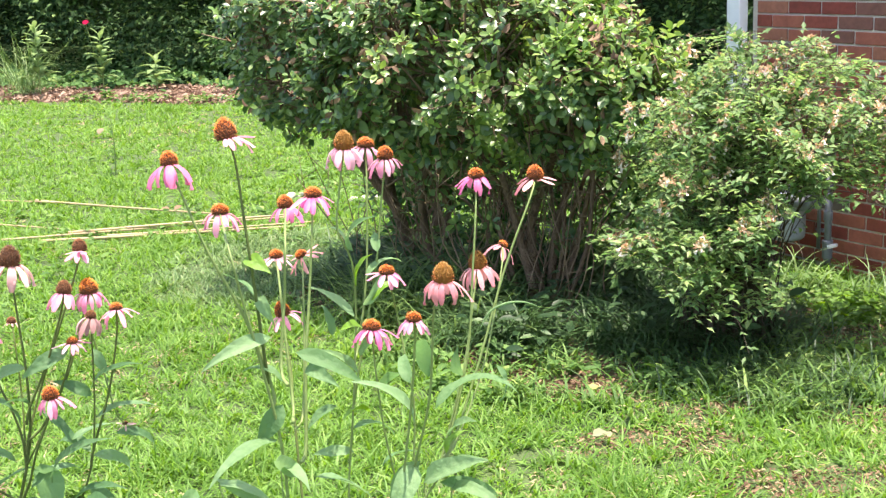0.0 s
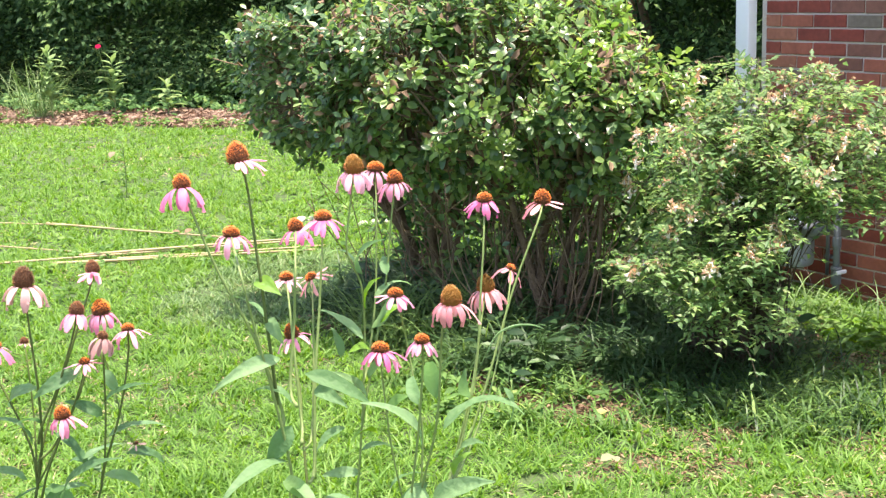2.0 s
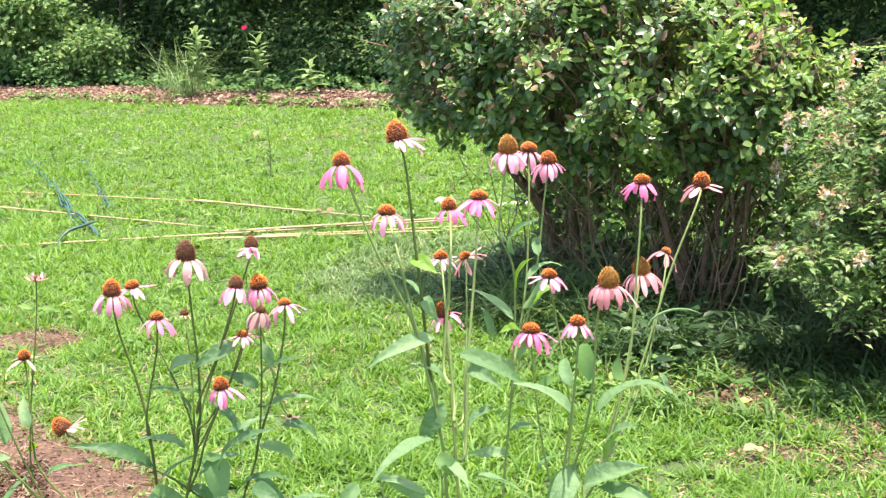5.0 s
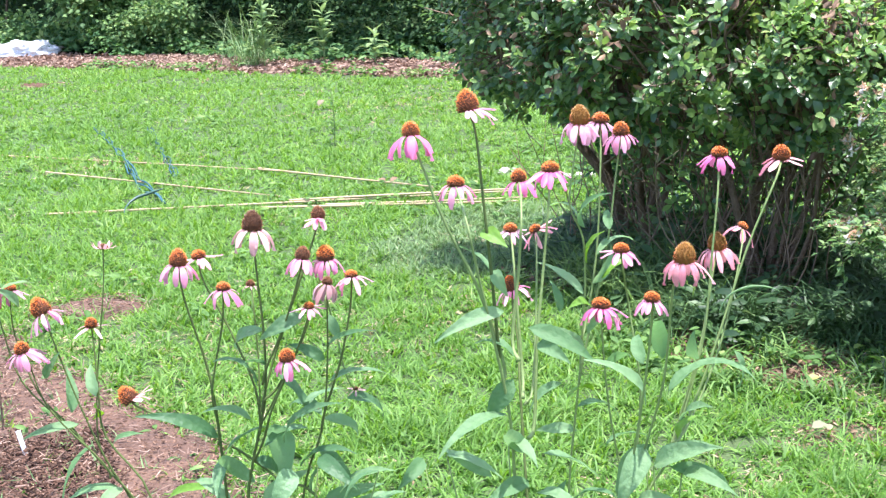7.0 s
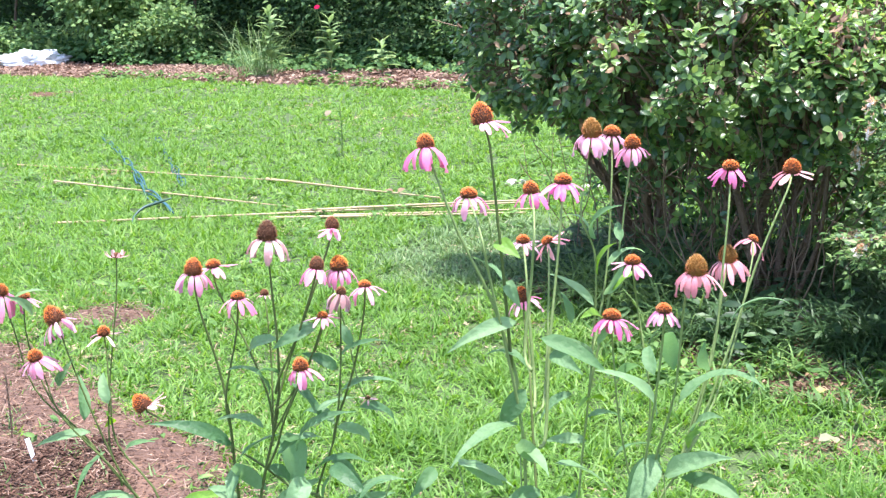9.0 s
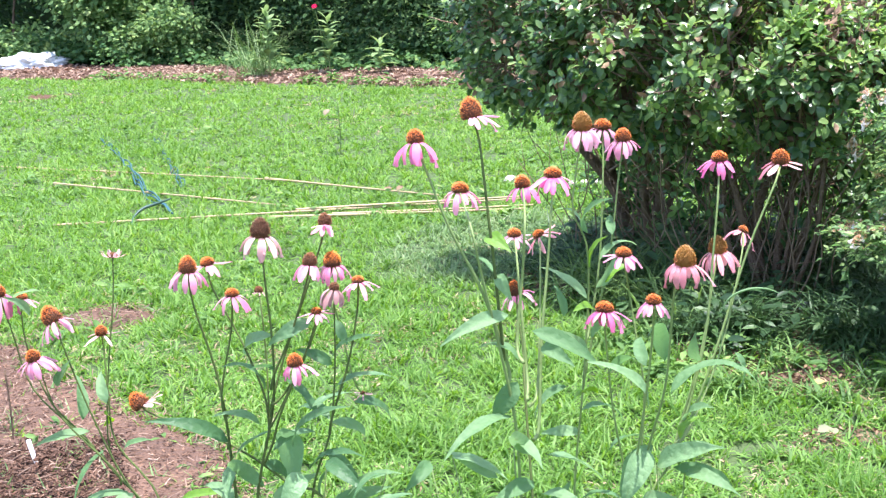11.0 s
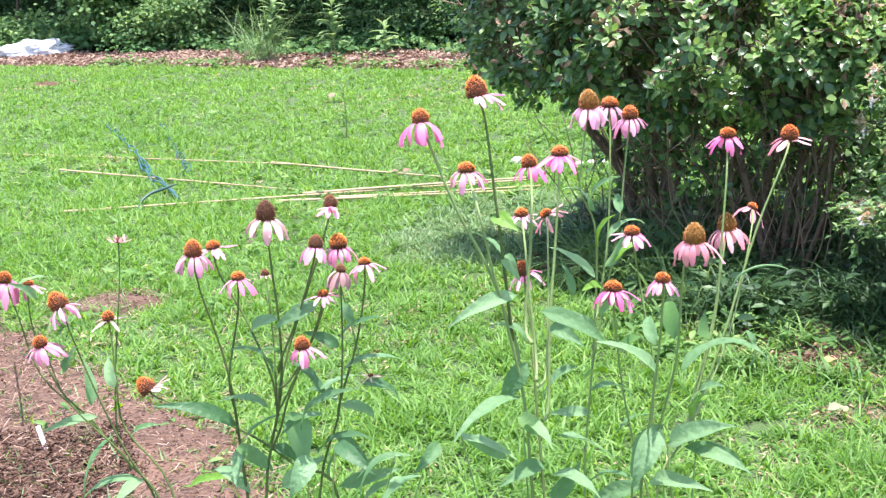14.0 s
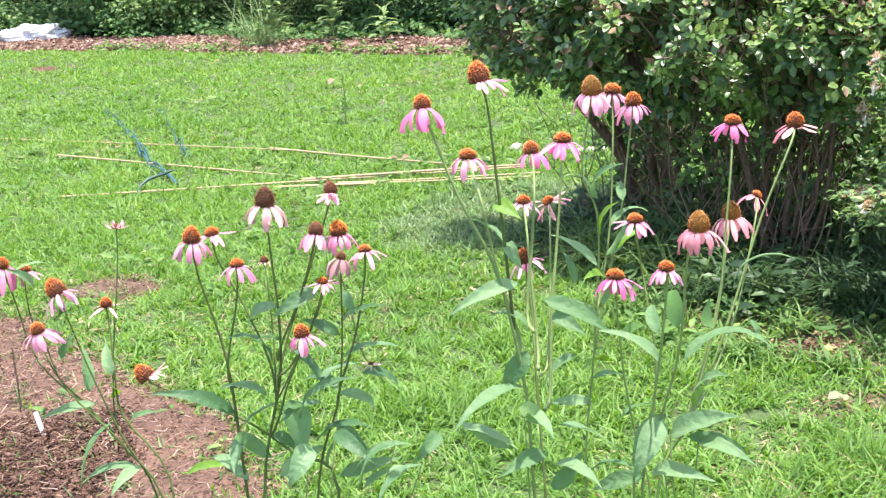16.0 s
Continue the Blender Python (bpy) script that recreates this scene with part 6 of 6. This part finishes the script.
leaf("R3", (-0.068, 1.6, 0.979), (-0.104, 1.634, 0.9), 0.05)
leaf("R3", (-0.062, 1.6, 0.953), (0.003, 1.593, 0.982), 0.042)
leaf("R3", (-0.042, 1.6, 0.948), (0.027, 1.619, 0.916), 0.03)
leaf("R1", (-0.204, 1.6, 0.963), (-0.144, 1.611, 0.935), 0.036)
leaf("R1", (-0.223, 1.6, 0.962), (-0.245, 1.538, 1.01), 0.034)
leaf("R1", (-0.271, 1.6, 0.93), (-0.332, 1.621, 0.95), 0.028)
leaf("R1", (-0.214, 1.6, 0.872), (-0.187, 1.601, 0.917), 0.036)
leaf("R2", (-0.185, 1.95, 0.734), (-0.115, 1.916, 0.762), 0.034)
leaf("R2", (-0.161, 1.95, 1.181), (-0.136, 1.884, 1.239), 0.03)
leaf("R2", (-0.171, 1.95, 1.199), (-0.215, 1.984, 1.208), 0.014)
leaf("R2", (-0.158, 1.95, 1.126), (-0.139, 1.937, 1.174), 0.036, True)
leaf("R2", (-0.149, 1.95, 1.094), (-0.124, 1.966, 1.141), 0.034)
leaf("R2", (-0.143, 1.95, 1.138), (-0.094, 1.985, 1.156), 0.026)
leaf("R2", (-0.136, 1.95, 1.101), (-0.102, 1.966, 1.125), 0.026, True)
leaf("R2", (-0.123, 1.95, 1.178), (-0.128, 1.991, 1.195), 0.022)
leaf("R1", (-0.272, 1.6, 1.26), (-0.249, 1.577, 1.246), 0.034, True)
leaf("R1", (-0.263, 1.6, 1.207), (-0.305, 1.626, 1.229), 0.026)
leaf("R1", (-0.261, 1.6, 1.207), (-0.242, 1.583, 1.185), 0.026)
leaf("R2", (-0.164, 1.95, 1.077), (-0.221, 1.992, 1.111), 0.028)
leaf("R2", (-0.2, 1.95, 1.048), (-0.216, 1.985, 1.081), 0.026)
leaf("R2", (-0.145, 1.95, 1.049), (-0.176, 1.892, 1.078), 0.04, True)
leaf("R2", (-0.162, 1.95, 0.976), (-0.199, 1.896, 1.031), 0.03)
leaf("R2", (-0.131, 1.95, 0.958), (-0.091, 1.906, 0.991), 0.028)
leaf("L2", (-0.61, 1.75, 1.08), (-0.669, 1.796, 1.031), 0.032)
leaf("L2", (-0.55, 1.75, 1.102), (-0.599, 1.732, 1.074), 0.034)
leaf("L2", (-0.514, 1.75, 1.103), (-0.506, 1.755, 1.068), 0.024)
leaf("L2", (-0.523, 1.75, 1.047), (-0.459, 1.716, 1.088), 0.026)
leaf("L2", (-0.524, 1.75, 1.036), (-0.564, 1.741, 1.06), 0.026)
leaf("L2", (-0.611, 1.75, 1.026), (-0.634, 1.726, 1.037), 0.024)
leaf("L2", (-0.627, 1.75, 0.996), (-0.668, 1.722, 1.044), 0.034)
leaf("L2", (-0.694, 1.75, 0.969), (-0.657, 1.75, 1.015), 0.026, True)
leaf("L2", (-0.595, 1.75, 1.013), (-0.556, 1.75, 0.963), 0.036)
leaf("L2", (-0.533, 1.75, 0.952), (-0.582, 1.789, 0.956), 0.028)
leaf("L2", (-0.521, 1.75, 1.002), (-0.446, 1.762, 1.015), 0.028)
leaf("L2", (-0.495, 1.75, 0.978), (-0.452, 1.791, 0.939), 0.032)
leaf("L2", (-0.607, 1.75, 0.936), (-0.598, 1.783, 0.837), 0.062)
leaf("L2", (-0.623, 1.75, 0.9), (-0.567, 1.799, 0.908), 0.028)
leaf("L2", (-0.684, 1.75, 0.889), (-0.628, 1.761, 0.925), 0.034)
leaf("L2", (-0.679, 1.75, 0.885), (-0.682, 1.7, 0.851), 0.036)
leaf("L2", (-0.639, 1.75, 0.881), (-0.617, 1.783, 0.841), 0.032)
leaf("L2", (-0.531, 1.75, 0.947), (-0.493, 1.796, 0.907), 0.026)
leaf("L2", (-0.542, 1.75, 0.899), (-0.507, 1.789, 0.83), 0.04)
leaf("L2", (-0.513, 1.75, 0.832), (-0.445, 1.748, 0.871), 0.036)
leaf("L2", (-0.631, 1.75, 0.815), (-0.573, 1.766, 0.853), 0.036)
leaf("L2", (-0.691, 1.75, 0.914), (-0.77, 1.705, 0.968), 0.036)
leaf("L2", (-0.507, 1.75, 0.796), (-0.45, 1.78, 0.815), 0.036)
leaf("L2", (-0.556, 1.75, 0.834), (-0.517, 1.749, 0.882), 0.036)
leaf("L2", (-0.57, 1.75, 0.872), (-0.491, 1.714, 0.914), 0.036)
leaf("L2", (-0.641, 1.75, 0.844), (-0.667, 1.688, 0.907), 0.034)
leaf("L2", (-0.54, 1.75, 0.818), (-0.469, 1.782, 0.822), 0.036)
leaf("L2", (-0.68, 1.75, 0.807), (-0.747, 1.799, 0.822), 0.034)
leaf("L2", (-0.592, 1.75, 0.908), (-0.513, 1.691, 0.983), 0.03)
leaf("L2", (-0.561, 1.75, 0.969), (-0.512, 1.776, 0.979), 0.026)
leaf("L2", (-0.64, 1.75, 0.943), (-0.691, 1.729, 0.969), 0.026)
leaf("R1", (-0.223, 1.6, 0.924), (-0.263, 1.548, 0.923), 0.036)
leaf("R1", (-0.213, 1.6, 0.908), (-0.16, 1.565, 0.901), 0.034)
leaf("R2", (-0.134, 1.95, 0.826), (-0.076, 1.972, 0.841), 0.03)
leaf("R3", (-0.096, 1.6, 0.893), (-0.153, 1.635, 0.86), 0.036)
leaf("R3", (-0.085, 1.6, 0.901), (-0.03, 1.535, 0.916), 0.036)
leaf("R1", (-0.238, 1.6, 1.095), (-0.281, 1.604, 1.113), 0.026)
leaf("R2", (-0.159, 1.95, 1.013), (-0.114, 1.885, 1.059), 0.026)
leaf("R2", (-0.177, 1.95, 0.855), (-0.232, 1.966, 0.844), 0.03)
b3 = Vector((0.016, 1.6, 1.153)) - Vector(PLANTS["R3"].location)
tip3 = [b3 + Vector(q) for q in ((0, 0, 0), (0.012, 0, 0.022), (0.033, 0, 0.033), (0.056, 0, 0.034), (0.073, 0, 0.028))]
part("leaf", mesh_np("leaf", *tube(tip3, [0.0006, 0.0012, 0.0017, 0.0013, 0.0004], 6), M_CFPALE), None, PLANTS["R3"], "narrow pale arching leaf")
leaf("L1", (-1.106, 2.25, 0.786), (-1.129, 2.286, 0.83), 0.036)
leaf("L1", (-1.159, 2.25, 0.751), (-1.183, 2.298, 0.812), 0.04)
leaf("L1", (-1.207, 2.25, 0.821), (-1.174, 2.241, 0.867), 0.028)
leaf("L1", (-1.113, 2.25, 0.763), (-1.132, 2.3, 0.72), 0.036, True)
leaf("L1", (-1.148, 2.25, 0.728), (-1.231, 2.217, 0.709), 0.03)
leaf("L1", (-1.124, 2.25, 0.687), (-1.162, 2.189, 0.617), 0.036)
leaf("L1", (-1.083, 2.25, 0.6), (-1.199, 2.252, 0.548), 0.044)
leaf("L1", (-1.072, 2.25, 0.597), (-1.099, 2.184, 0.582), 0.036)
leaf("L1", (-0.981, 2.25, 0.579), (-0.873, 2.204, 0.618), 0.03, True)
leaf("L1", (-1.084, 2.25, 0.687), (-1.026, 2.229, 0.717), 0.026)
leaf("L1", (-1.285, 2.25, 0.987), (-1.226, 2.253, 1.008), 0.04)
leaf("L1", (-1.242, 2.25, 0.964), (-1.25, 2.199, 1.012), 0.03)

def low_leaf(plant, base, tip, width):
    """A leaf near the ground on a long stalk of its own."""
    t = PLANTS[plant]
    leaf(plant, base, tip, width)
    b, foot = Vector(base) - Vector(t.location), Vector((frng.uniform(-0.05, 0.05), frng.uniform(-0.05, 0.05), 0.0))
    mid = b.lerp(foot, 0.45) + Vector((0, 0, 0.06))
    part("leaf_stalk", mesh_np("leaf_stalk", *tube([b, mid, foot], [0.0010, 0.0014, 0.0018], 6), M_STEMPALE), None, t, "pale green leaf stalk")


low_leaf("L2", (-0.528, 1.700, 0.908), (-0.475, 1.660, 0.886), 0.036)
low_leaf("L2", (-0.434, 1.660, 0.907), (-0.475, 1.620, 0.873), 0.034)
low_leaf("R1", (-0.371, 1.660, 0.926), (-0.392, 1.620, 0.907), 0.032)
low_leaf("R1", (-0.333, 1.620, 0.950), (-0.274, 1.580, 0.942), 0.03)
low_leaf("L2", (-0.399, 1.660, 0.877), (-0.446, 1.620, 0.853), 0.034)
low_leaf("L2", (-0.562, 1.680, 0.897), (-0.583, 1.640, 0.862), 0.05)
low_leaf("R1", (-0.248, 1.600, 0.980), (-0.214, 1.560, 0.970), 0.036)
low_leaf("R3", (-0.073, 1.580, 0.982), (-0.106, 1.540, 0.934), 0.05)
low_leaf("R3", (-0.063, 1.580, 0.959), (-0.001, 1.540, 1.003), 0.042)
low_leaf("R3", (-0.027, 1.600, 0.943), (0.027, 1.560, 0.934), 0.032)

lay_bricks()
